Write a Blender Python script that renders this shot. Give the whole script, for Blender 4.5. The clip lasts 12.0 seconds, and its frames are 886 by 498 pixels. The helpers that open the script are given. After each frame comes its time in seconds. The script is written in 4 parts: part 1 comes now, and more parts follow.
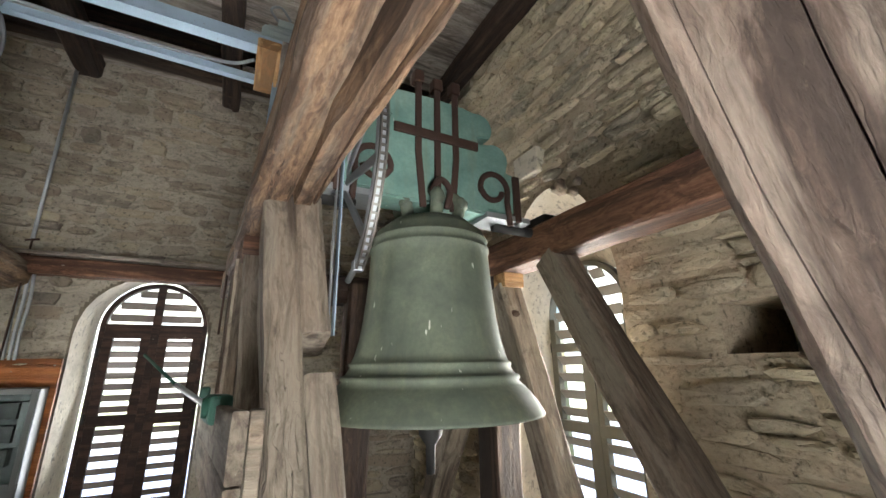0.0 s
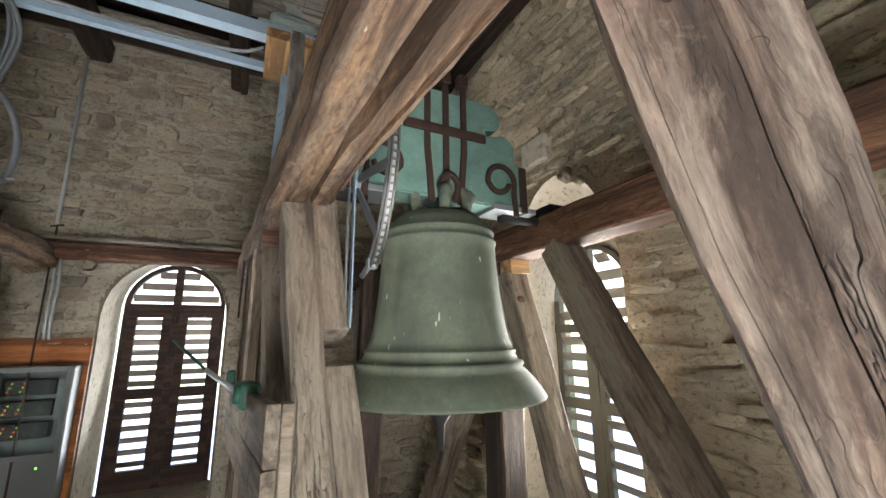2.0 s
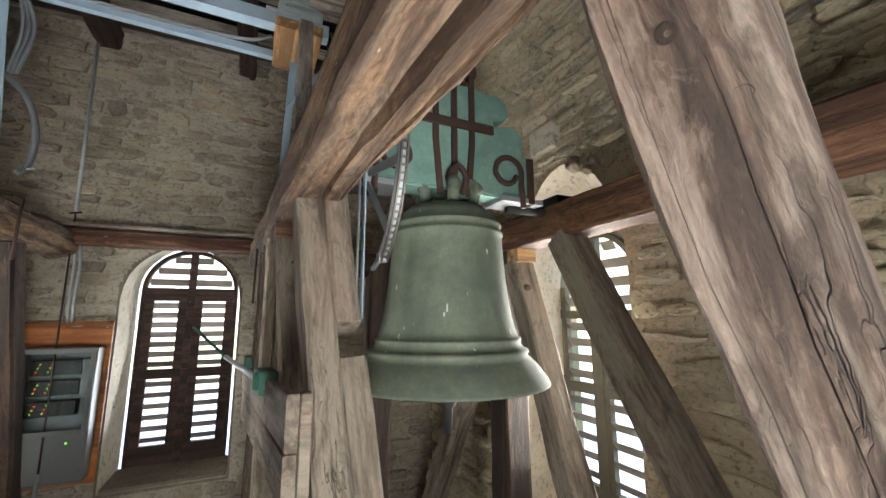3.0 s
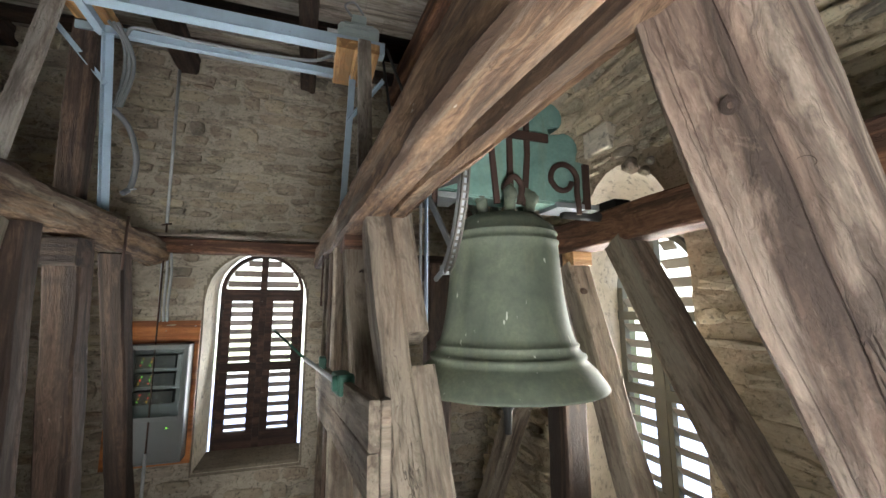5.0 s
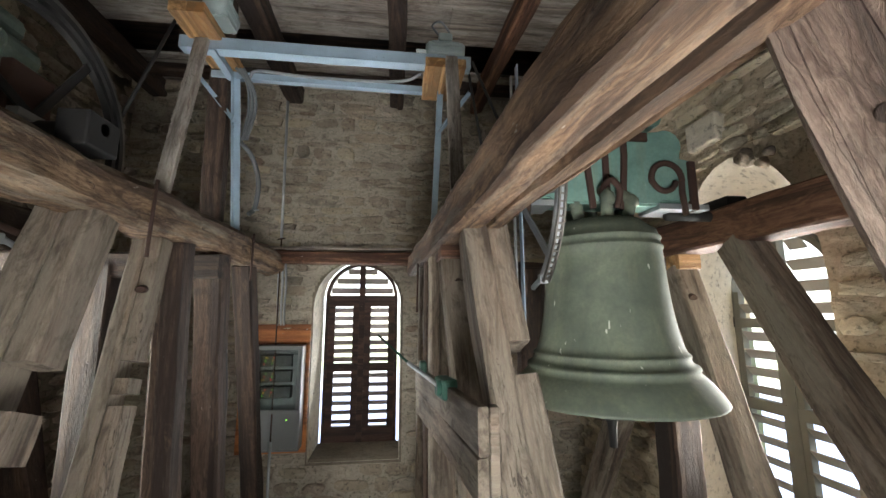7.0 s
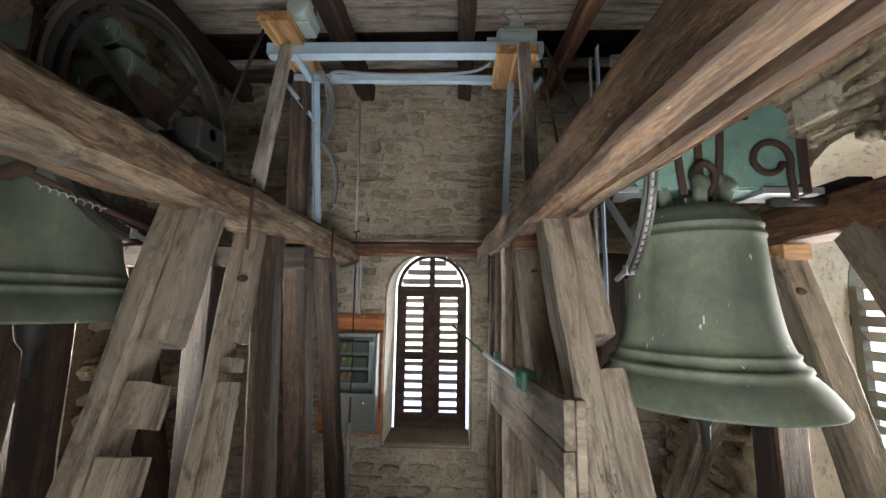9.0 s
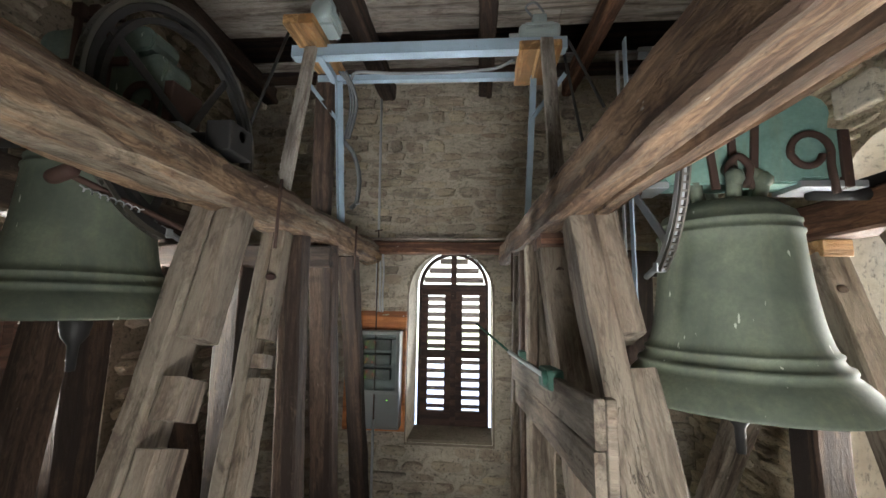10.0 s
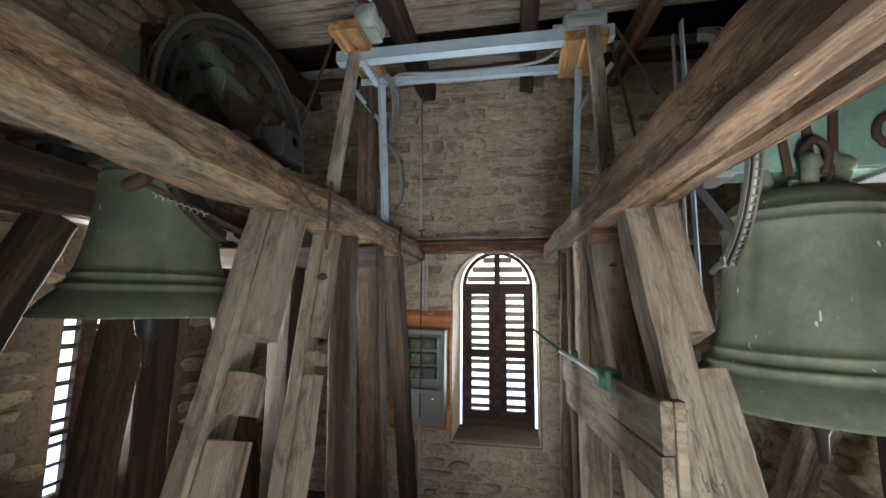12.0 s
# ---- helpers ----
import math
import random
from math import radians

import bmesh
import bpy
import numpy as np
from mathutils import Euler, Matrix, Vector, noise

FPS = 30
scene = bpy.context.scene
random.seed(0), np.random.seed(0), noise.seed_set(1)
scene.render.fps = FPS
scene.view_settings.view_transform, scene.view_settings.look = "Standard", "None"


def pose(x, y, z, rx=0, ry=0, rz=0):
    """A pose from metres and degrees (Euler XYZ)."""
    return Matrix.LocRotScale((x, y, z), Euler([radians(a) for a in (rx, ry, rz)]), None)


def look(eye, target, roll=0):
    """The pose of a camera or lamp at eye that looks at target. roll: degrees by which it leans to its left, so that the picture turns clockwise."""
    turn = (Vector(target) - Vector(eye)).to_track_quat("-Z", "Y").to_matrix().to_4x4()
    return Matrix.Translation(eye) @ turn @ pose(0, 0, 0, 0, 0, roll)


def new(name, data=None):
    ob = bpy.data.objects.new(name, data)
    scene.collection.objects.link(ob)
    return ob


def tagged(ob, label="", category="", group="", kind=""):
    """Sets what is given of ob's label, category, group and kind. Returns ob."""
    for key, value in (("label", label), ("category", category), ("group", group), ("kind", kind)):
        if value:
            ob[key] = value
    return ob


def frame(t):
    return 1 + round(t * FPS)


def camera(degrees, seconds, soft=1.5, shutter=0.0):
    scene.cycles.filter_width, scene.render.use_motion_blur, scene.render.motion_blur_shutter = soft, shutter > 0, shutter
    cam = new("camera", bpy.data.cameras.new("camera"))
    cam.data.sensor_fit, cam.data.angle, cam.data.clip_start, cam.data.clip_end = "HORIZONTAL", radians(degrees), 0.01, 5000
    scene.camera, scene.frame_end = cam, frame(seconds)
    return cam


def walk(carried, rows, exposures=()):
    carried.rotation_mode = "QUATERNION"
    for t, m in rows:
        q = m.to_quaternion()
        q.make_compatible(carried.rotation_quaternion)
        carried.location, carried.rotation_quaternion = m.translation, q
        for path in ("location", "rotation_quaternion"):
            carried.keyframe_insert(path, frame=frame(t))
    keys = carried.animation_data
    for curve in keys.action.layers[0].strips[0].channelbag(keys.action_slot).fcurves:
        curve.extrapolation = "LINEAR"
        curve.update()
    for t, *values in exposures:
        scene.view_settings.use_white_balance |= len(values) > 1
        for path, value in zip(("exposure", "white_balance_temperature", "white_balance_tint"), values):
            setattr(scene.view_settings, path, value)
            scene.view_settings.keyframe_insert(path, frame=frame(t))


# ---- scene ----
cam = camera(95.2, 12.0)
PATH = [
    (0, (0.62, 0.323, 1.89), (1.511, 2.026, 2.444), -0.8),
    (0.5, (0.61, 0.306, 1.904), (1.49, 2.018, 2.448), -0.9),
    (1, (0.604, 0.28, 1.924), (1.477, 2.003, 2.442), -0.8),
    (1.5, (0.586, 0.258, 1.944), (1.458, 1.993, 2.42), -0.8),
    (2, (0.568, 0.232, 1.963), (1.44, 1.982, 2.385), -0.6),
    (2.5, (0.555, 0.206, 1.984), (1.42, 1.972, 2.348), -0.4),
    (4.5, (0.476, 0.124, 2.059), (1.189, 1.97, 2.349), -0.0),
    (5, (0.453, 0.109, 2.071), (1.083, 1.984, 2.367), -0.2),
    (5.5, (0.436, 0.093, 2.083), (0.97, 1.997, 2.385), -0.4),
    (6, (0.415, 0.083, 2.091), (0.849, 2.011, 2.399), -0.4),
    (6.5, (0.395, 0.076, 2.094), (0.728, 2.023, 2.406), -0.3),
    (7, (0.378, 0.07, 2.095), (0.614, 2.032, 2.406), -0.1),
    (7.5, (0.364, 0.066, 2.095), (0.508, 2.038, 2.399), 0.2),
    (9.5, (0.301, 0.066, 2.089), (0.174, 2.044, 2.35), 0.9),
    (10, (0.291, 0.065, 2.088), (0.12, 2.04, 2.347), 0.9),
    (10.5, (0.281, 0.065, 2.088), (0.068, 2.037, 2.345), 0.9),
    (11, (0.267, 0.07, 2.087), (0.012, 2.037, 2.342), 0.8),
    (11.5, (0.258, 0.071, 2.084), (-0.047, 2.031, 2.338), 0.7),
    (12, (0.244, 0.073, 2.08), (-0.116, 2.023, 2.336), 0.6),
]
walk(cam, [(t, look(e, g, r)) for t, e, g, r in PATH], exposures=[(0, 0.72), (5, 0.70), (7, 0.62), (12, 0.62)])

# ---- world, sun and large lights ----
world = bpy.data.worlds.new("sky")
scene.world = world
world.use_nodes = True
wn = world.node_tree
sky = wn.nodes.new("ShaderNodeTexSky")
sky.sky_type = "NISHITA"
sky.sun_disc = False
sky.sun_elevation, sky.sun_rotation = radians(25), radians(118)
wn.links.new(sky.outputs[0], wn.nodes["Background"].inputs[0])
wn.nodes["Background"].inputs[1].default_value = 0.15
sun = new("sun", bpy.data.lights.new("sun", "SUN"))
sun.matrix_world = look((8, -4, 5), (8 - 0.8, -4 + 0.42, 5 - 0.42))
sun.data.energy, sun.data.angle, sun.data.color = 4.0, radians(0.5), (1.0, 0.93, 0.82)


def window_light(eye, target, watts, color):
    """Daylight that stands in a window's opening."""
    ob = new("window_daylight", bpy.data.lights.new("window_daylight", "AREA"))
    ob.matrix_world = look(eye, target)
    ob.data.shape, ob.data.size, ob.data.size_y = "RECTANGLE", 0.8, 1.2
    ob.data.spread = radians(130)
    ob.data.energy, ob.data.color = watts, color


window_light((0, 4.95, 1.6), (0, 1, 3.4), 9, (0.93, 0.97, 1.0))
window_light((2.7, 2.4, 1.6), (-0.9, 1.2, 2.7), 42, (1.0, 0.97, 0.90))
window_light((-2.62, 2.5, 1.75), (2.4, 1.9, 3.3), 85, (1.0, 0.98, 0.90))
window_light((0.65, -0.75, 1.0), (0.35, 2.2, 3.4), 56, (1.0, 0.98, 0.94))

# ---- materials ----
def nodes_of(name, rough=0.8, metal=0.0):
    m = bpy.data.materials.new(name)
    m.use_nodes = True
    nt = m.node_tree
    b = nt.nodes["Principled BSDF"]
    b.inputs["Roughness"].default_value = rough
    b.inputs["Metallic"].default_value = metal
    return m, nt, b


def ramp(nt, fac, stops):
    r = nt.nodes.new("ShaderNodeValToRGB")
    e = r.color_ramp.elements
    while len(e) < len(stops):
        e.new(0.5)
    for el, (p, c) in zip(e, stops):
        el.position, el.color = p, (*c, 1)
    nt.links.new(fac, r.inputs[0])
    return r.outputs[0]


def noise_node(nt, vec, scale, detail=6, rough=0.6, dist=0.0):
    n = nt.nodes.new("ShaderNodeTexNoise")
    n.inputs["Scale"].default_value, n.inputs["Detail"].default_value = scale, detail
    n.inputs["Roughness"].default_value, n.inputs["Distortion"].default_value = rough, dist
    nt.links.new(vec, n.inputs["Vector"])
    return n.outputs[0]


def mapping(nt, vec, scale, offset=None):
    n = nt.nodes.new("ShaderNodeMapping")
    n.inputs["Scale"].default_value = scale
    nt.links.new(vec, n.inputs["Vector"])
    if offset is not None:
        nt.links.new(offset, n.inputs["Location"])
    return n.outputs[0]


def mixc(nt, fac, a, b, mode="MIX"):
    n = nt.nodes.new("ShaderNodeMix")
    n.data_type, n.blend_type = "RGBA", mode
    for v, i in ((fac, 0), (a, 6), (b, 7)):
        if isinstance(v, (int, float)):
            n.inputs[i].default_value = v
        elif isinstance(v, tuple):
            n.inputs[i].default_value = (*v, 1)
        else:
            nt.links.new(v, n.inputs[i])
    return n.outputs[2]


def bump(nt, b, height, strength, dist=0.01):
    n = nt.nodes.new("ShaderNodeBump")
    n.inputs["Strength"].default_value, n.inputs["Distance"].default_value = strength, dist
    nt.links.new(height, n.inputs["Height"])
    nt.links.new(n.outputs[0], b.inputs["Normal"])


def obj_coord(nt):
    """Object coordinates shifted by the object's own random number."""
    tc = nt.nodes.new("ShaderNodeTexCoord")
    oi = nt.nodes.new("ShaderNodeObjectInfo")
    sc = nt.nodes.new("ShaderNodeVectorMath")
    sc.operation = "SCALE"
    sc.inputs[0].default_value = (17, 31, 23)
    nt.links.new(oi.outputs["Random"], sc.inputs["Scale"])
    ad = nt.nodes.new("ShaderNodeVectorMath")
    ad.operation = "ADD"
    nt.links.new(tc.outputs["Object"], ad.inputs[0])
    nt.links.new(sc.outputs[0], ad.inputs[1])
    return ad.outputs[0], oi.outputs["Random"]


def wood(name, dark, mid, light, rough=0.75, grey=None, grey_amount=0.5, grain=1.0):
    """Timber whose grain runs along the object's x axis."""
    m, nt, b = nodes_of(name, rough)
    v, rnd = obj_coord(nt)
    warp = noise_node(nt, mapping(nt, v, (1.2, 3, 3)), 2.0, 4, 0.6)
    va = nt.nodes.new("ShaderNodeVectorMath")
    va.operation = "MULTIPLY_ADD"
    nt.links.new(warp, va.inputs[0])
    va.inputs[1].default_value = (0.0, 0.16, 0.16)
    nt.links.new(v, va.inputs[2])
    wv = nt.nodes.new("ShaderNodeTexWave")
    wv.wave_type, wv.rings_direction = "RINGS", "X"
    wv.inputs["Scale"].default_value = 13 * grain
    wv.inputs["Distortion"].default_value, wv.inputs["Detail"].default_value = 3.0, 3
    nt.links.new(va.outputs[0], wv.inputs["Vector"])
    fib = noise_node(nt, mapping(nt, va.outputs[0], (3, 60, 60)), 1.6, 8, 0.7)
    big = noise_node(nt, mapping(nt, v, (0.4, 7, 7)), 1.3, 6, 0.62, 0.8)
    c1 = ramp(nt, fib, [(0.25, dark), (0.5, mid), (0.75, light)])
    c2 = mixc(nt, 0.22, c1, ramp(nt, wv.outputs[1], [(0.0, dark), (0.5, mid), (1.0, light)]))
    pale = noise_node(nt, mapping(nt, v, (0.42, 5, 5)), 1.9, 6, 0.62, 0.6)
    c2 = mixc(nt, ramp(nt, pale, [(0.5, (0, 0, 0)), (0.66, (0.55, 0.55, 0.55))]), c2, mixc(nt, fib, mid, tuple(min(1, x * 1.35) for x in light)))
    c3 = mixc(nt, ramp(nt, big, [(0.44, (0, 0, 0)), (0.56, (0.92, 0.92, 0.92))]), c2, mixc(nt, fib, tuple(x * 0.45 for x in dark), tuple(x * 0.4 for x in mid)))
    if grey:
        g = noise_node(nt, mapping(nt, v, (0.7, 7, 7)), 1.7, 6, 0.65)
        lo = 0.72 - grey_amount * 0.5
        c3 = mixc(nt, ramp(nt, g, [(lo, (0, 0, 0)), (lo + 0.16, (0.85, 0.85, 0.85))]), c3, mixc(nt, fib, tuple(x * 0.6 for x in grey), tuple(min(1, x * 1.3) for x in grey)))
    # fine drying cracks along the grain
    cn = noise_node(nt, mapping(nt, va.outputs[0], (0.55, 30, 30)), 1.0, 2, 0.5)
    cm = noise_node(nt, mapping(nt, v, (1.2, 9, 9)), 1.0, 3, 0.5)
    ln = ramp(nt, cn, [(0.485, (0, 0, 0)), (0.5, (1, 1, 1)), (0.515, (0, 0, 0))])
    crm = mixc(nt, ramp(nt, cm, [(0.5, (0, 0, 0)), (0.62, (0.8, 0.8, 0.8))]), (0, 0, 0), ln)
    # blotchy stains and worn patches
    blot = noise_node(nt, mapping(nt, v, (2.0, 5, 5)), 1.8, 9, 0.72, 1.2)
    c3 = mixc(nt, ramp(nt, blot, [(0.36, (0.72, 0.72, 0.72)), (0.5, (0, 0, 0))]), c3, tuple(x * 0.9 for x in dark))
    c3 = mixc(nt, ramp(nt, blot, [(0.58, (0, 0, 0)), (0.68, (0.4, 0.4, 0.4))]), c3, tuple(min(1, x * 1.2) for x in light))
    c4 = mixc(nt, crm, c3, tuple(x * 0.35 for x in dark))
    wash = noise_node(nt, mapping(nt, v, (0.4, 1, 1)), 40, 3, 0.5)
    c5 = mixc(nt, ramp(nt, wash, [(0.745, (0, 0, 0)), (0.78, (0.6, 0.6, 0.6))]), c4, (0.6, 0.57, 0.5))
    nt.links.new(c5, b.inputs["Base Color"])
    h = mixc(nt, crm, mixc(nt, 0.4, fib, big), (0, 0, 0))
    bump(nt, b, h, 1.0, 0.016)
    return m


def stone(name, cols, lime, scale=1.0, island=False, mortar=False, film=0.45):
    """Stone or mortar; cols: base colours, lime: the pale wash that clings to it."""
    m, nt, b = nodes_of(name, 0.93)
    geo = nt.nodes.new("ShaderNodeNewGeometry")
    pos = geo.outputs["Position"]
    if island:
        rnd = geo.outputs["Random Per Island"]
    else:
        rnd = nt.nodes.new("ShaderNodeObjectInfo").outputs["Random"]
    n1 = noise_node(nt, pos, 8 * scale, 8, 0.72, 0.3)
    n2 = noise_node(nt, pos, 34 * scale, 6, 0.7)
    n3 = noise_node(nt, mapping(nt, pos, (1, 1, 1.8)), 1.7, 5, 0.6)
    n4 = noise_node(nt, mapping(nt, pos, (1, 1, 2.2)), 5.5, 7, 0.7, 0.6)
    if mortar:
        base = ramp(nt, n4, [(0.3, cols[0]), (0.5, cols[1]), (0.7, cols[2])])
    else:
        base = ramp(nt, rnd, [(i / (len(cols) - 1), c) for i, c in enumerate(cols)])
        base = mixc(nt, ramp(nt, n4, [(0.5, (0, 0, 0)), (0.58, (0.55, 0.55, 0.55))]), base, lime)
    c = mixc(nt, ramp(nt, n1, [(0.4, (0, 0, 0)), (0.72, (film, film, film))]), base, lime)
    c = mixc(nt, ramp(nt, n2, [(0.33, (0.8, 0.8, 0.8)), (0.46, (0, 0, 0))]), c, tuple(x * 0.3 for x in cols[0]))
    c = mixc(nt, ramp(nt, n3, [(0.5, (0, 0, 0)), (0.7, (0.5, 0.5, 0.5))]), c, tuple(x * 0.55 for x in cols[1]))
    nt.links.new(c, b.inputs["Base Color"])
    bump(nt, b, mixc(nt, 0.5, mixc(nt, 0.5, n1, n4), n2), 1.0, 0.035)
    return m


def paint(name, color, rough=0.45, metal=0.0, dirt=0.4, chip=None, scale=1.0):
    """Painted or bare metal with dust and small chips."""
    m, nt, b = nodes_of(name, rough, metal)
    v, rnd = obj_coord(nt)
    n1 = noise_node(nt, v, 6 * scale, 6, 0.65)
    n2 = noise_node(nt, v, 45 * scale, 5, 0.6)
    c = mixc(nt, ramp(nt, n1, [(0.35, (0, 0, 0)), (0.75, (dirt, dirt, dirt))]), color, tuple(x * 0.55 + 0.02 for x in color))
    if chip:
        c = mixc(nt, ramp(nt, n2, [(0.66, (0, 0, 0)), (0.7, (0.9, 0.9, 0.9))]), c, chip)
    nt.links.new(c, b.inputs["Base Color"])
    r = nt.nodes.new("ShaderNodeMapRange")
    r.inputs[3].default_value, r.inputs[4].default_value = rough * 0.8, min(1, rough * 1.35)
    nt.links.new(n1, r.inputs[0])
    nt.links.new(r.outputs[0], b.inputs["Roughness"])
    bump(nt, b, n2, 0.15, 0.003)
    return m


def patina(name, base, light, dark, rough=0.5, metal=0.35):
    """Weathered bronze: cloudy green film, vertical runs, pale droppings."""
    m, nt, b = nodes_of(name, rough, metal)
    v, rnd = obj_coord(nt)
    n1 = noise_node(nt, v, 3.2, 7, 0.6, 0.5)
    run = noise_node(nt, mapping(nt, v, (9, 9, 1.3)), 1.8, 6, 0.6)
    sp = noise_node(nt, mapping(nt, v, (38, 38, 9)), 1.0, 2, 0.5)
    gr = noise_node(nt, v, 60, 4, 0.6)
    c = ramp(nt, n1, [(0.3, dark), (0.5, base), (0.72, light)])
    c = mixc(nt, ramp(nt, run, [(0.5, (0, 0, 0)), (0.75, (0.45, 0.45, 0.45))]), c, (0.20, 0.21, 0.13))
    c = mixc(nt, ramp(nt, gr, [(0.4, (0.25, 0.25, 0.25)), (0.6, (0, 0, 0))]), c, dark)
    c = mixc(nt, ramp(nt, sp, [(0.73, (0, 0, 0)), (0.76, (0.75, 0.75, 0.75))]), c, (0.62, 0.66, 0.58))
    nt.links.new(c, b.inputs["Base Color"])
    bump(nt, b, mixc(nt, 0.5, n1, gr), 0.12, 0.004)
    return m


M_BEAM = wood("hewn oak beam", (0.045, 0.024, 0.015), (0.19, 0.108, 0.06), (0.43, 0.285, 0.175), 0.8, (0.26, 0.22, 0.175), 0.4)
M_LEG = wood("weathered grey oak", (0.08, 0.056, 0.042), (0.22, 0.17, 0.128), (0.335, 0.27, 0.21), 0.85, (0.29, 0.25, 0.20), 0.65)
M_BRACE = wood("purple brown oak brace", (0.035, 0.022, 0.017), (0.14, 0.093, 0.071), (0.33, 0.25, 0.20), 0.8, (0.35, 0.29, 0.24), 0.42)
M_WORN = wood("pale worn oak", (0.045, 0.025, 0.015), (0.25, 0.155, 0.09), (0.47, 0.335, 0.21), 0.82, (0.34, 0.30, 0.23), 0.42)
M_BROWN = wood("red brown oak", (0.07, 0.03, 0.02), (0.22, 0.105, 0.06), (0.36, 0.2, 0.12), 0.75)
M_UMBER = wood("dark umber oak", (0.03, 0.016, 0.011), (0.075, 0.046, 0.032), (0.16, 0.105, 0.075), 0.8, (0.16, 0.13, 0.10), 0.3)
M_DARK = wood("deep brown timber", (0.02, 0.012, 0.009), (0.055, 0.032, 0.022), (0.10, 0.06, 0.04), 0.8)
M_PINE = wood("new pine", (0.42, 0.2, 0.07), (0.6, 0.36, 0.16), (0.72, 0.48, 0.25), 0.6, None, 0, 0.6)
M_PLY = wood("orange varnished board", (0.33, 0.10, 0.025), (0.45, 0.16, 0.045), (0.55, 0.22, 0.07), 0.5, None, 0, 0.5)
M_PLANK = wood("pale dusty plank", (0.16, 0.13, 0.11), (0.36, 0.31, 0.27), (0.52, 0.47, 0.42), 0.9, (0.45, 0.42, 0.38), 0.6)
M_SHUT = wood("brown shutter paint", (0.03, 0.015, 0.012), (0.07, 0.035, 0.028), (0.11, 0.06, 0.045), 0.6)
M_SLAT = paint("slat paint", (0.30, 0.26, 0.24), 0.7, 0, 0.3)
M_SHUT2 = paint("grey green shutter paint", (0.17, 0.17, 0.14), 0.7, 0, 0.4)
M_SLAT2 = paint("pale slat paint", (0.36, 0.34, 0.31), 0.7, 0, 0.2)
GREYS = [(0.182, 0.161, 0.140), (0.350, 0.287, 0.217), (0.140, 0.129, 0.119), (0.476, 0.406, 0.287), (0.252, 0.210, 0.168), (0.308, 0.280, 0.238), (0.210, 0.154, 0.119)]
BUFFS = [(0.47, 0.40, 0.285), (0.66, 0.58, 0.42), (0.30, 0.265, 0.21), (0.74, 0.65, 0.475), (0.54, 0.45, 0.31), (0.21, 0.19, 0.165)]
LIME = (0.50, 0.445, 0.345)
M_MORTAR = stone("grey lime mortar", [(0.10, 0.088, 0.072), (0.44, 0.395, 0.325), (0.20, 0.175, 0.142)], LIME, 1.0, False, True)
M_MORTAR2 = stone("buff lime mortar", [(0.24, 0.20, 0.14), (0.56, 0.49, 0.36), (0.40, 0.34, 0.25)], (0.66, 0.49, 0.365), 1.0, False, True)
# mortar coloured dark to carry the shadow in the joints between stones
M_JOINT = stone("shade-dark joint mortar", [(0.09, 0.077, 0.06), (0.20, 0.172, 0.135), (0.14, 0.12, 0.095)], (0.36, 0.315, 0.245), 1.0, False, True, 0.3)
M_STONE = stone("rubble stone", GREYS, LIME)
M_STONES = stone("rubble stone mass", GREYS, LIME, 1.0, True)
M_STONE2 = stone("buff rubble stone", BUFFS, (0.70, 0.625, 0.47))
M_STONES2 = stone("buff rubble stone mass", BUFFS, (0.70, 0.625, 0.47), 1.0, True)
M_PLASTER = stone("pale lime plaster", [(0.58, 0.52, 0.41), (0.72, 0.66, 0.55), (0.64, 0.57, 0.45)], (0.74, 0.69, 0.58), 0.6, False, True)
M_GROUND = stone("grass and gravel", [(0.09, 0.14, 0.05), (0.16, 0.20, 0.09), (0.30, 0.28, 0.22)], (0.30, 0.28, 0.2), 0.02, False, True)
M_BRONZE = patina("green bronze", (0.105, 0.128, 0.097), (0.175, 0.205, 0.145), (0.062, 0.08, 0.064), 0.72, 0.05)
M_YOKE = patina("turquoise paint", (0.17, 0.31, 0.27), (0.27, 0.41, 0.36), (0.10, 0.19, 0.17), 0.65, 0.0)
M_YOKE2 = patina("dull green paint", (0.10, 0.14, 0.12), (0.16, 0.21, 0.175), (0.06, 0.085, 0.075), 0.7, 0.0)
M_HOSE = paint("dark grey hose", (0.10, 0.11, 0.12), 0.5, 0, 0.4)
M_IRON = paint("rusty iron", (0.085, 0.05, 0.04), 0.7, 0.5, 0.5, (0.16, 0.08, 0.045))
M_BLACK = paint("black iron", (0.03, 0.03, 0.03), 0.55, 0.4, 0.4)
M_STEEL = paint("blue grey steel paint", (0.34, 0.45, 0.56), 0.4, 0.1, 0.45, (0.2, 0.2, 0.2))
M_ZINC = paint("dull galvanised steel", (0.42, 0.45, 0.48), 0.45, 0.6, 0.4)
M_CHAIN = paint("oiled chain steel", (0.2, 0.19, 0.17), 0.4, 0.8, 0.5)
M_GREEN = paint("green machine paint", (0.01, 0.075, 0.05), 0.6, 0.0, 0.6, (0.06, 0.06, 0.05))
M_CAB = paint("grey cabinet plastic", (0.16, 0.172, 0.175), 0.35, 0, 0.3)
M_MOTOR = paint("grey motor paint", (0.33, 0.40, 0.40), 0.45, 0.1, 0.4)
M_CABLE = paint("grey cable sheath", (0.21, 0.23, 0.25), 0.5, 0, 0.3)
M_GLASS, _nt, _b = nodes_of("cabinet glass", 0.08)
_b.inputs["Base Color"].default_value = (0.75, 0.85, 0.85, 1)
_b.inputs["Transmission Weight"].default_value = 1.0


def lamp_material(name, color, strength):
    m, nt, b = nodes_of(name, 0.4)
    b.inputs["Base Color"].default_value = (*color, 1)
    b.inputs["Emission Color"].default_value = (*color, 1)
    b.inputs["Emission Strength"].default_value = strength
    return m


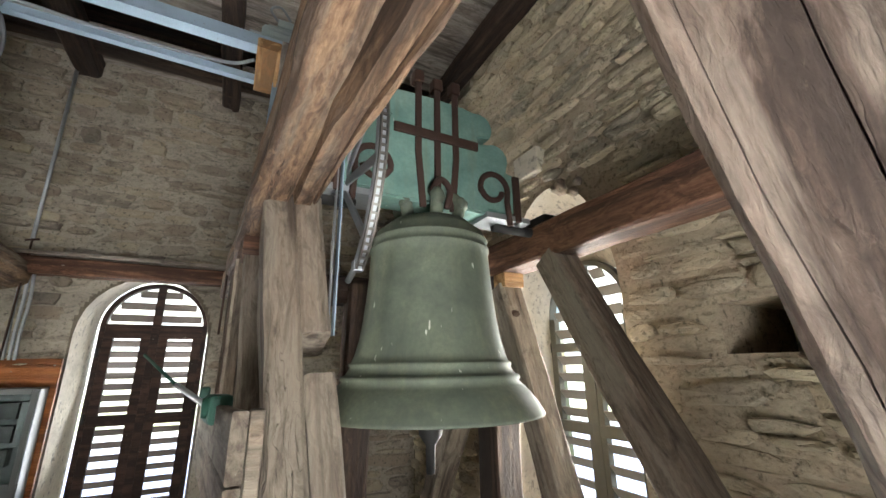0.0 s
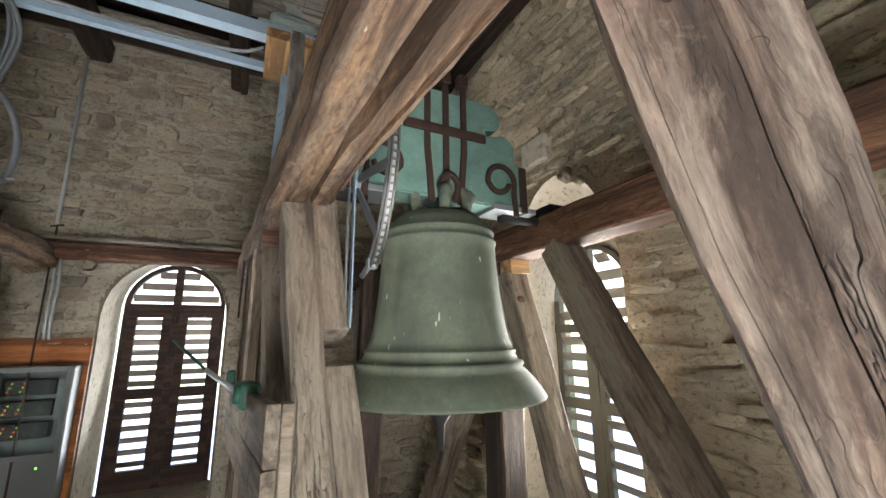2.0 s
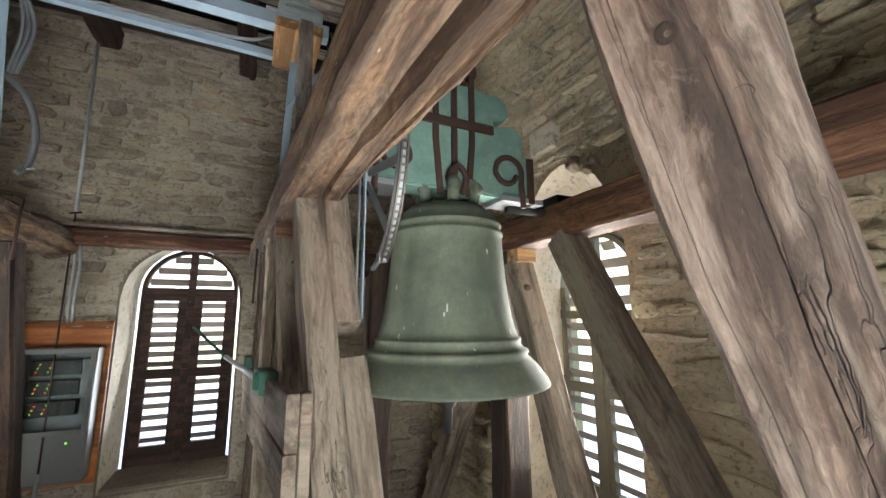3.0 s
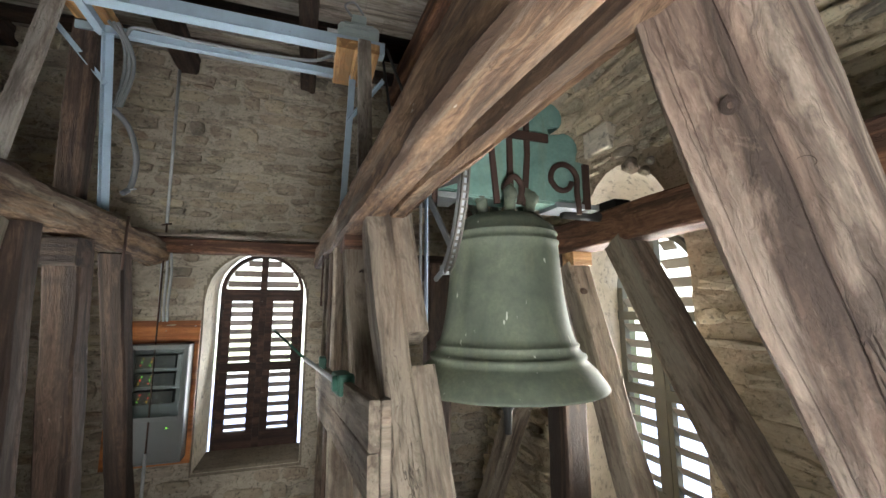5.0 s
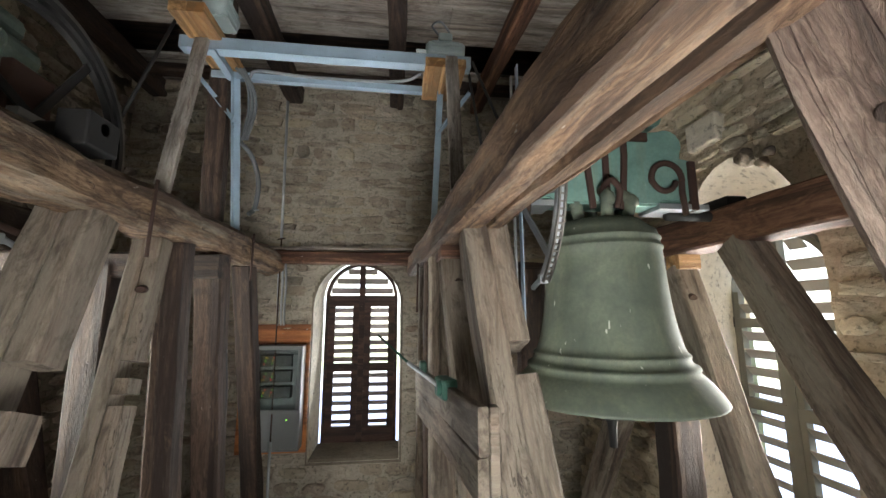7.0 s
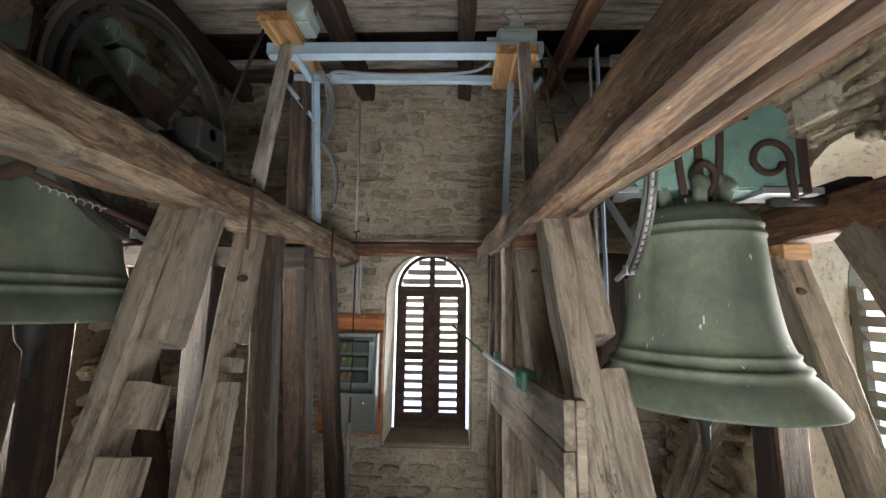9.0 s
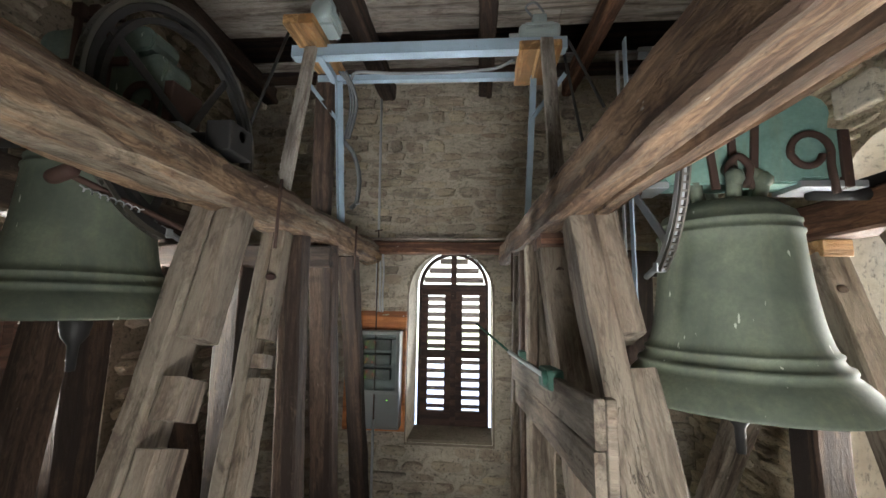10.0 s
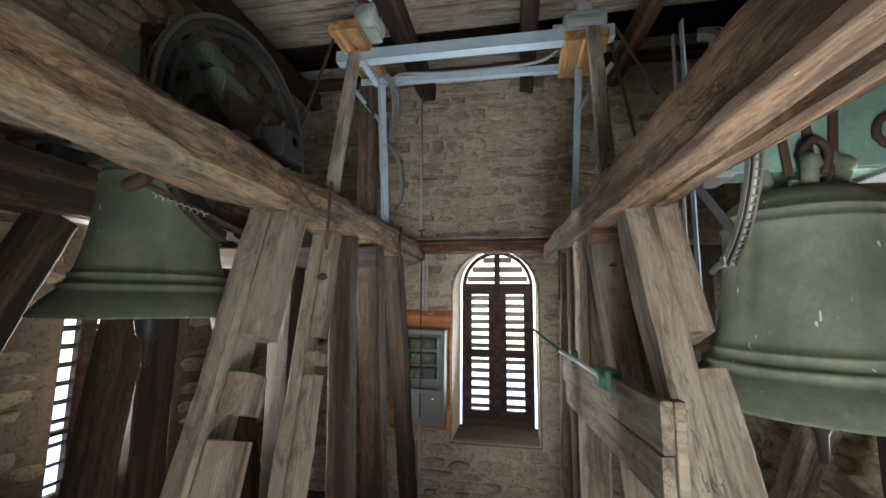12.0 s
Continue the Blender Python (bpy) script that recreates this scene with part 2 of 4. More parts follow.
# outdoor brightness is given by emission, not by light falling on it
M_VIEW, _nt, _b = nodes_of("glowing outdoor backdrop", 1.0)
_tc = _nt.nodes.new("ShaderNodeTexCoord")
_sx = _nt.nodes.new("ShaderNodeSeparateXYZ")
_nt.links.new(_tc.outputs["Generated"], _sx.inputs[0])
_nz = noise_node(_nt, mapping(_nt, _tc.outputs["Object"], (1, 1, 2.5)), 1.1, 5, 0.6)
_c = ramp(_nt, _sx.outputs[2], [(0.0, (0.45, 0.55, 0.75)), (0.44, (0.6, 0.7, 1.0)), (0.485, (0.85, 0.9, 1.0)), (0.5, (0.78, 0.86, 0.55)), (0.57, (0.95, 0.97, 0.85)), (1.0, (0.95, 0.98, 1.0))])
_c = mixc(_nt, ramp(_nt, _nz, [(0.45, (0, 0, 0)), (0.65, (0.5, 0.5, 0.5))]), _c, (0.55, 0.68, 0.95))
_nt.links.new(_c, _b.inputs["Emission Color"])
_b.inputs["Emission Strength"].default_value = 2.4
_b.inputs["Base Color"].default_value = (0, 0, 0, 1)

M_RED, M_LED, M_AMBER = lamp_material("red lamp", (1, 0.08, 0.04), 2), lamp_material("green lamp", (0.3, 1, 0.1), 1.5), lamp_material("amber lamp", (1, 0.6, 0.05), 1.5)

# ---- tools for building ----
WORLD = {}


def thing(name, at, label, category, group="", kind=""):
    """An Empty at the thing's base, under which its parts hang."""
    ob = new(name)
    ob.location = at
    ob.empty_display_size = 0.1
    WORLD[ob] = Matrix.Translation(at)
    return tagged(ob, label, category, group, kind)


def hang(ob, parent, m=None):
    m = m or Matrix.Identity(4)
    if parent is not None:
        ob.parent = parent
        ob.matrix_parent_inverse = WORLD[parent].inverted()
    ob.matrix_basis = m
    WORLD[ob] = m
    return ob


def mesh_of(bm, name, material, smooth=False):
    me = bpy.data.meshes.new(name)
    bm.to_mesh(me)
    bm.free()
    me.materials.append(material)
    if smooth:
        me.polygons.foreach_set("use_smooth", [True] * len(me.polygons))
    return me


def part(name, bm, material, parent=None, label="", m=None, smooth=False):
    """Links a bmesh as one mesh object under a thing or a part."""
    return tagged(hang(new(name, mesh_of(bm, name, material, smooth)), parent, m), label)


def box(bm, x0, x1, y0, y1, z0, z1, bevel=0.0, m=None):
    made = bmesh.ops.create_cube(bm, size=1)["verts"]
    for v in made:
        v.co = Vector((x0 if v.co.x < 0 else x1, y0 if v.co.y < 0 else y1, z0 if v.co.z < 0 else z1))
    if bevel:
        edges = {e for v in made for e in v.link_edges}
        made = list({v for f in bmesh.ops.bevel(bm, geom=list(edges), offset=bevel, segments=2, affect="EDGES", profile=0.5)["faces"] for v in f.verts})
    if m:
        bmesh.ops.transform(bm, matrix=m, verts=list({v for v in made}))
    return bm


def box_bm(x0, x1, y0, y1, z0, z1, bevel=0.0):
    return box(bmesh.new(), x0, x1, y0, y1, z0, z1, bevel)


def along(a, b, up=(0, 0, 1)):
    """The pose whose x axis runs from a to b and whose z axis is nearest to up; and the length."""
    a, b = Vector(a), Vector(b)
    d = (b - a).normalized()
    u = Vector(up)
    u = (u - d * u.dot(d)).normalized()
    s = u.cross(d)
    m = Matrix(((d.x, s.x, u.x, a.x), (d.y, s.y, u.y, a.y), (d.z, s.z, u.z, a.z), (0, 0, 0, 1)))
    return m, (b - a).length


def timber_into(bm, L, w, h, y=0.0, z=0.0, x0=0.0, seed=0.0, rough=0.006, edge=0.014, cracks=(), taper=1.0, step=0.09):
    """A hewn timber along x with uneven faces, waney edges and open cracks. cracks: (side, place across, width, depth); sides 0 bottom, 1 +y, 2 top, 3 -y."""
    prof = []
    corner = [(-w / 2, -h / 2), (w / 2, -h / 2), (w / 2, h / 2), (-w / 2, h / 2)]
    for s in range(4):
        p, q = Vector(corner[s]), Vector(corner[(s + 1) % 4])
        d = (q - p).normalized()
        n = Vector((-d.y, d.x))
        size = (q - p).length
        pts = [(edge, 0.0, 0), (size * 0.28, 0, 0), (size * 0.5, 0, 0), (size * 0.72, 0, 0), (size - edge, 0, 0)]
        for side, place, cw, cd in cracks:
            if side == s:
                c = place * size
                pts = [t for t in pts if abs(t[0] - c) > cw * 2.5] + [(c - cw / 2, 0, -cw), (c, cd, 9), (c + cw / 2, 0, cw)]
        for t, dep, sg in sorted(pts):
            prof.append((p + d * t, d, sg, n * dep))
    deep = any(c[3] > 0.05 for c in cracks)
    seg = max(4, int(L / step))
    rings = []
    for i in range(seg + 1):
        x = x0 + L * i / seg
        k = 1 + (taper - 1) * i / seg
        wander = noise.noise(Vector((x * 1.7, seed, 5.0))) * 0.012
        ring = []
        for c, d, sg, dep in prof:
            c2 = c * k
            if sg:
                f0 = min(1.0, max(0.45 if deep else 0.04, 0.6 + 1.9 * noise.noise(Vector((x * 1.3, seed, 2.0 + d.x)))))
                c2 = c2 + d * wander + dep * f0
                if sg < 9:
                    c2 = c2 + d * sg * 0.5 * (f0 - 1)
            q = Vector((x, c2.x, c2.y))
            f = noise.noise_vector(Vector((x * 2.0, c.x * 6, c.y * 6)) + Vector((seed * 7.1, seed, 0))) * rough * 1.7
            f += noise.noise_vector(Vector((x * 8, c.x * 25, c.y * 25 + seed))) * rough * 0.7
            f.x *= 0.3
            q += f
            ring.append(bm.verts.new((q.x, q.y + y, q.z + z)))
        rings.append(ring)
    n = len(prof)
    for i in range(seg):
        for j in range(n):
            bm.faces.new((rings[i][j], rings[i + 1][j], rings[i + 1][(j + 1) % n], rings[i][(j + 1) % n]))
    bm.faces.new(rings[0])
    bm.faces.new(rings[-1][::-1])
    return bm


def timber(name, a, b, w, h, material, parent=None, up=(0, 0, 1), label="", seed=None, **kw):
    m, L = along(a, b, up)
    bm = bmesh.new()
    timber_into(bm, L, w, h, seed=random.random() * 50 if seed is None else seed, **kw)
    bmesh.ops.recalc_face_normals(bm, faces=bm.faces)
    return part(name, bm, material, parent, label, m)


def tube_into(bm, pts, r, seg=10):
    pts = [Vector(p) for p in pts]
    rings = []
    ref = Vector((0.31, 0.52, 0.8)).normalized()
    for i, p in enumerate(pts):
        d = (pts[min(i + 1, len(pts) - 1)] - pts[max(i - 1, 0)]).normalized()
        s = d.cross(ref).normalized()
        u = s.cross(d)
        rings.append([bm.verts.new(p + (s * math.cos(2 * math.pi * k / seg) + u * math.sin(2 * math.pi * k / seg)) * r) for k in range(seg)])
    for A, B in zip(rings, rings[1:]):
        for k in range(seg):
            bm.faces.new((A[k], A[(k + 1) % seg], B[(k + 1) % seg], B[k]))
    bm.faces.new(rings[0][::-1])
    bm.faces.new(rings[-1])
    return bm


def tube(name, pts, r, material, parent=None, label="", seg=10):
    bm = tube_into(bmesh.new(), pts, r, seg)
    bmesh.ops.recalc_face_normals(bm, faces=bm.faces)
    return part(name, bm, material, parent, label, None, True)


def smooth_path(pts, n=8):
    """A Catmull-Rom line through a few points."""
    p = [Vector(q) for q in pts]
    p = [p[0] * 2 - p[1]] + p + [p[-1] * 2 - p[-2]]
    out = []
    for i in range(1, len(p) - 2):
        for k in range(n):
            t = k / n
            out.append(0.5 * (2 * p[i] + (p[i + 1] - p[i - 1]) * t + (2 * p[i - 1] - 5 * p[i] + 4 * p[i + 1] - p[i + 2]) * t * t + (3 * p[i] - p[i - 1] - 3 * p[i + 1] + p[i + 2]) * t ** 3))
    return out + [p[-2]]


def lathe_bm(profile, seg=72):
    bm = bmesh.new()
    rings = []
    for r, z in profile:
        if r < 1e-5:
            rings.append([bm.verts.new((0, 0, z))])
        else:
            rings.append([bm.verts.new((r * math.cos(2 * math.pi * i / seg), r * math.sin(2 * math.pi * i / seg), z)) for i in range(seg)])
    for A, B in zip(rings, rings[1:]):
        for i in range(seg):
            j = (i + 1) % seg
            vs = list(dict.fromkeys([A[i % len(A)], A[j % len(A)], B[j % len(B)], B[i % len(B)]]))
            if len(vs) > 2:
                bm.faces.new(vs)
    bmesh.ops.recalc_face_normals(bm, faces=bm.faces)
    return bm


def slab_bm(outline, y0, y1, bevel=0.008):
    """A plate with the given outline in x and z, from y0 to y1."""
    bm = bmesh.new()
    f = bm.faces.new([bm.verts.new((x, y0, z)) for x, z in outline])
    ex = bmesh.ops.extrude_face_region(bm, geom=[f])["geom"]
    bmesh.ops.translate(bm, verts=[v for v in ex if isinstance(v, bmesh.types.BMVert)], vec=(0, y1 - y0, 0))
    bmesh.ops.recalc_face_normals(bm, faces=bm.faces)
    if bevel:
        rim = [e for e in bm.edges if abs(e.verts[0].co.y - e.verts[1].co.y) < 1e-6]
        bmesh.ops.bevel(bm, geom=rim, offset=bevel, segments=2, affect="EDGES")
    return bm

# ---- the tower: walls with splayed openings, floor, ceiling ----
TOP = 4.62


def arch(u0, u1, z0, spring, rise, n=14):
    """The outline of an opening, from its foot on one side over the arch to the other."""
    c, r = (u0 + u1) / 2, (u1 - u0) / 2
    pts = [(u0, z0), (u0, 1.92), (u0, 2.13)]
    pts += [(c - r * math.cos(math.pi * i / n), spring + rise * math.sin(math.pi * i / n)) for i in range(n + 1)]
    return pts + [(u1, 2.13), (u1, 1.92), (u1, z0)]


def wall(name, P, u0, u1, inner, outer, depth, label, reveal=None, mortar=None, hole=None):
    """A thick wall with one splayed, arched opening. P(u, z, d) gives the place d behind the wall's inner face."""
    bm = bmesh.new()
    cell = {}

    def vert(u, z, d):
        k = (round(u, 4), round(z, 4), round(d, 4))
        if k not in cell:
            cell[k] = bm.verts.new(P(u, z, d))
        return cell[k]

    for pts, d in ((inner, 0.0), (outer, depth)):
        lo, hi, z0 = pts[0][0], pts[-1][0], pts[0][1]
        quads = [((u0, 0), (lo, 0), (lo, z0), (u0, z0)), ((hi, 0), (u1, 0), (u1, z0), (hi, z0)), ((lo, 0), (hi, 0), (hi, z0), (lo, z0))]
        side = [p for p in pts[: len(pts) // 2] if p[0] == lo]
        zs = [p[1] for p in side]
        for a, b in zip(zs, zs[1:]):
            if hole and d == 0 and abs(a - 1.92) < 1e-6:
                h0, h1 = hole
                quads += [((u0, a), (h0, a), (h0, b), (u0, b)), ((h1, a), (lo, a), (lo, b), (h1, b))]
                rim = [(h0, a), (h1, a), (h1, b), (h0, b)]
                for p, q in zip(rim, rim[1:] + rim[:1]):
                    bm.faces.new([bm.verts.new(P(*p, 0)), bm.verts.new(P(*q, 0)), bm.verts.new(P(*q, 0.6)), bm.verts.new(P(*p, 0.6))])
                bm.faces.new([bm.verts.new(P(*p, 0.6)) for p in rim])
            else:
                quads.append(((u0, a), (lo, a), (lo, b), (u0, b)))
            quads.append(((hi, a), (u1, a), (u1, b), (hi, b)))
        quads += [((u0, zs[-1]), (lo, zs[-1]), (lo, TOP), (u0, TOP)), ((hi, zs[-1]), (u1, zs[-1]), (u1, TOP), (hi, TOP))]
        bow = [p for p in pts if p[1] >= zs[-1] - 1e-6]
        for p, q in zip(bow, bow[1:]):
            quads.append((p, q, (q[0], TOP), (p[0], TOP)))
        for q in quads:
            vs = list(dict.fromkeys(vert(*p, d) for p in q))
            if len(vs) > 2:
                bm.faces.new(vs)
    ends = [((u0, 0), (u0, TOP)), ((u1, 0), (u1, TOP)), ((u0, TOP), (u1, TOP))]
    for p, q in ends:
        bm.faces.new([bm.verts.new(P(*p, 0)), bm.verts.new(P(*q, 0)), bm.verts.new(P(*q, depth)), bm.verts.new(P(*p, depth))])
    bmesh.ops.recalc_face_normals(bm, faces=bm.faces)
    w = part(name, bm, mortar or M_MORTAR)
    tagged(w, label, "wall", "", "structure")
    # plastered splay of the opening
    bm = bmesh.new()
    n = 5
    rows = []
    for k in range(n + 1):
        t = k / n
        rows.append([bm.verts.new(P(a[0] + (b[0] - a[0]) * t + noise.noise(Vector((a[0] * 5, a[1] * 5, t * 4))) * 0.012, a[1] + (b[1] - a[1]) * t + (noise.noise(Vector((a[1] * 5, t * 4, 3))) * 0.012), depth * t)) for a, b in zip(inner, outer)])
    for A, B in zip(rows, rows[1:]):
        for i in range(len(A)):
            j = (i + 1) % len(A)
            bm.faces.new((A[i], A[j], B[j], B[i]))
    bmesh.ops.recalc_face_normals(bm, faces=bm.faces)
    part("reveal", bm, reveal or M_PLASTER, w, "lime-plastered splayed reveal", None, True)
    return w


P_FAR = lambda u, z, d: (u, 4.5 + d, z)
P_RIGHT = lambda u, z, d: (2.45 + d, u, z)
P_LEFT = lambda u, z, d: (-2.45 - d, u, z)
P_BACK = lambda u, z, d: (u, -0.35 - d, z)
wall_far = wall("wall_far", P_FAR, -3.1, 3.1, arch(-0.46, 0.455, 0.62, 2.17, 0.47), arch(-0.455, 0.455, 0.62, 2.27, 0.455), 0.62, "grey brown rubble stone wall with a deep arched opening", M_PLASTER, M_JOINT)
wall_right = wall("wall_right", P_RIGHT, -0.35, 4.5, arch(1.78, 2.76, 0.6, 2.25, 0.8), arch(2.15, 3.03, 0.6, 2.22, 0.44), 0.66, "buff rubble stone wall with a splayed arched opening", None, M_MORTAR2, (1.04, 1.31))
wall_left = wall("wall_left", P_LEFT, -0.35, 4.5, arch(2.1, 2.95, 0.6, 2.15, 0.42), arch(2.41, 3.03, 0.6, 2.1, 0.31), 0.66, "dim rubble stone wall with a splayed arched opening", M_MORTAR, M_JOINT)
wall_back = wall("wall_back", P_BACK, -3.1, 3.1, arch(0.1, 1.3, 0.6, 2.25, 0.5), arch(0.26, 1.14, 0.6, 2.22, 0.44), 0.62, "rubble stone wall with an arched opening")
tagged(part("floor", box_bm(-3.1, 3.1, -0.97, 5.1, -0.12, 0.0), M_DARK), "dark dusty boarded floor of the tower", "floor", "", "structure")

bm = bmesh.new()
y = -0.97
while y < 5.1:
    wd = random.uniform(0.2, 0.27)
    if not 3.62 < y + wd / 2 < 3.95:
        z = TOP + random.uniform(0, 0.012)
        x = -3.1
        while x < 3.1:
            x2 = min(3.1, x + random.uniform(1.6, 2.6))
            box(bm, x, x2 - 0.006, y, y + wd - random.uniform(0.006, 0.016), z, z + 0.03)
            x = x2
    y += wd
tagged(part("ceiling", bm, M_PLANK), "pale dusty planks with a dark gap", "ceiling", "", "structure")
tagged(part("roof_cover", box_bm(-3.2, 3.2, -1.07, 5.2, 5.3, 5.36), M_DARK), "dark boards of the roof space", "roof", "", "structure")
bm = bmesh.new()
for q in ((-3.2, -3.1, -1.07, 5.2), (3.1, 3.2, -1.07, 5.2), (-3.1, 3.1, -1.07, -0.97), (-3.1, 3.1, 5.1, 5.2)):
    box(bm, *q, TOP, 5.3)
tagged(part("roof_wall", bm, M_DARK), "dark sides of the roof space", "wall", "", "structure")
for x, w, m in ((-2.2, 0.16, M_DARK), (-0.76, 0.17, M_DARK), (0.37, 0.15, M_DARK), (1.4, 0.13, M_BROWN), (2.25, 0.16, M_DARK)):
    j = thing("joist", (x, 4.4, 4.42), "dark-stained ceiling joist under the planks" if m is M_DARK else "red-brown joist with a pale worn arris", "joist", "ceiling joists")
    timber("timber", (x + (0.12 if m is M_BROWN else 0), -0.35, 4.515), (x - (0.1 if m is M_BROWN else 0), 4.5, 4.515), w, 0.19, m, j)
# a board laid along the wall head
bt = thing("wall_plate", (0, 4.4, 4.5), "dark timber plate along the head of the stone wall", "beam")
timber("timber", (-2.4, 4.2, 4.57), (2.4, 4.2, 4.57), 0.14, 0.09, M_DARK, bt)


g = bmesh.new()
bmesh.ops.create_grid(g, x_segments=8, y_segments=8, size=600)
tagged(part("ground", g, M_GROUND, None, "", Matrix.Translation((0, 0, -12))), "green and pale ground far below the tower", "ground", "", "structure")


# plain glowing panels that stand in for the bright distance outside the windows
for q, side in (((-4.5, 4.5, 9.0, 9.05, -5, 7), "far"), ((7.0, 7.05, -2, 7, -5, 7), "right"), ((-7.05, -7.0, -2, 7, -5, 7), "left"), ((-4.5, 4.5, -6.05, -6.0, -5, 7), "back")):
    tagged(part("backdrop_" + side, box_bm(*q), M_VIEW), "glowing panel in place of the bright outdoors between the slats", "backdrop", "", "structure")


# ---- louvred windows ----
def arch_ring(bm, w, spring, r0, r1, y0, y1, n=20):
    """A half ring in x and z about (0, spring)."""
    q = []
    for i in range(n + 1):
        a = math.pi * i / n
        q.append([bm.verts.new((-r * math.cos(a), y, spring + r * math.sin(a))) for r, y in ((r0, y0), (r1, y0), (r1, y1), (r0, y1))])
    for A, B in zip(q, q[1:]):
        for k in range(4):
            bm.faces.new((A[k], A[(k + 1) % 4], B[(k + 1) % 4], B[k]))
    bm.faces.new(q[0])
    bm.faces.new(q[-1][::-1])


def window(name, m, rails, frame_m, slat_m, label, tilt=32, pitch=0.083, leaf=0.045, W=0.424, S=1.63, fan=None, deep=0.034):
    """An arched window of two louvred leaves, 2 W wide, foot at the origin, y outwards."""
    root = thing(name, (0, 0, 0), label, "window", "", "structure")
    bm = bmesh.new()
    for s in (-1, 1):
        box(bm, *sorted((s * W, s * (W - 0.04))), -0.03, 0.04, 0.0, S, 0.004)
    arch_ring(bm, W, S, W - 0.04, W, -0.03, 0.04)
    box(bm, -W, W, -0.03, 0.05, -0.03, 0.0, 0.004)
    bmesh.ops.recalc_face_normals(bm, faces=bm.faces)
    fr = part("window_frame", bm, frame_m, root)
    part("mullion", box_bm(-0.033, 0.033, -0.035, 0.03, 0.0, S + W - 0.04, 0.004), frame_m, root)
    for z0, z1 in rails:
        part("rail", box_bm(-W + 0.04, W - 0.04, -0.03, 0.03, z0, z1, 0.004), frame_m, root)
    gaps = [(a[1], b[0]) for a, b in zip(rails, rails[1:])] + [(rails[-1][1], S + W - 0.05)]
    bar = mesh_of(box_bm(-0.5, 0.5, -deep, deep, -0.005, 0.005, 0.002), "slat", slat_m)
    for z0, z1 in gaps:
        for s in (-1, 1):
            if z0 < S:
                for e in (0.033 + leaf / 2, W - 0.04 - leaf / 2):
                    part("stile", box_bm(s * e - leaf / 2, s * e + leaf / 2, -0.028, 0.024, z0, min(z1, S), 0.003), frame_m, root)
            n = max(1, int((z1 - z0) / pitch))
            for k in range(n):
                z = z0 + (k + 0.5) * (z1 - z0) / n
                out = W - 0.04 - (leaf if z0 < S else 0)
                if z > S:
                    out = min(out, math.sqrt(max(0.0, (W - 0.045) ** 2 - (z - S + 0.02) ** 2)))
                x0, x1 = 0.033 + (leaf if z0 < S else 0), out
                if x1 - x0 < 0.03:
                    continue
                ob = new("slat", bar)
                hang(ob, root, pose(s * (x0 + x1) / 2, 0, z, -(fan if fan and z > S else tilt) + random.uniform(-1.5, 1.5), 0, 0) @ Matrix.Diagonal((x1 - x0, 1, 1, 1)))
    for s, z in ((-1, 0.25), (-1, 1.4), (1, 0.25), (1, 1.4), (-1, 0.85), (1, 0.85)):
        part("hinge", box_bm(s * (W - 0.02) - 0.012, s * (W - 0.02) + 0.012, -0.05, -0.03, z - 0.04, z + 0.04, 0.003), M_BLACK, root)
    root.matrix_basis = m
    return root


window("window_1", pose(0.0, 5.07, 0.64), [(0.0, 0.17), (0.78, 0.87), (1.53, 1.66)], M_SHUT, M_SLAT, "closed brown louvred shutters in an arched opening", 50, 0.088, 0.072, fan=80)
# added slab: its dark colour stands in for shade on the opening's foot
tagged(part("window_sill", box_bm(-0.45, 0.45, 4.51, 5.03, 0.6, 0.65, 0.012), M_JOINT), "added brown slab that keeps the opening's foot dark", "sill", "", "structure")
window("window_2", pose(3.06, 2.6, 0.62, 0, 0, -90), [(0.0, 0.1), (0.77, 0.85), (1.36, 1.43)], M_SHUT2, M_SLAT2, "closed grey louvred shutters in a bright arched opening", 52, 0.115, 0.045, deep=0.042)
window("window_3", pose(-3.06, 2.72, 0.62, 0, 0, 90), [(0.0, 0.06), (0.47, 0.5), (1.43, 1.49)], M_SHUT, M_SHUT, "closed louvred shutters beyond the small bell", 36, 0.118, 0.03, 0.3, 1.49)
window("window_4", pose(0.7, -0.92, 0.62, 0, 0, 180), [(0.0, 0.1), (0.78, 0.87), (1.53, 1.6)], M_SHUT, M_SLAT, "closed louvred shutters in the back wall")

# ---- bell frames ----
frame_r = thing("bell_trestle", (0.8, 1.9, 0), "heavy hewn oak trestle frame carrying the large bell", "bell trestle", "bell trestles")
timber("inner_beam", (0.85, -0.32, 2.57), (0.618, 4.28, 2.57), 0.205, 0.205, M_BEAM, frame_r, label="brown hewn beam with a long open crack", seed=3, cracks=((0, 0.45, 0.034, 0.12), (0, 0.12, 0.016, 0.04), (3, 0.3, 0.008, 0.02)), rough=0.010)
timber("outer_beam", (2.17, -0.32, 2.545), (2.17, 2.62, 2.545), 0.2, 0.2, M_BROWN, frame_r, label="reddish brown worn beam", seed=8)


def split_leg(name, a, b, w, h, cut, parent, material, seed, side=1, up=(0, -1, 0)):
    """A strut with an open crack down its front and a mortise cut out of one half. cut: (from, to) along it."""
    m, L = along(a, b, up)
    bm = bmesh.new()
    timber_into(bm, L, w * 0.53, h, -side * w * 0.24, 0, 0, seed, 0.006)
    s = 0.0
    for c0, c1 in (*cut, (L, L)):
        timber_into(bm, c0 - s, w * 0.46, h * 0.96, side * w * 0.262, -0.002, s, seed + 4, 0.006)
        s = c1
    bmesh.ops.recalc_face_normals(bm, faces=bm.faces)
    return part(name, bm, material, parent, "", m)


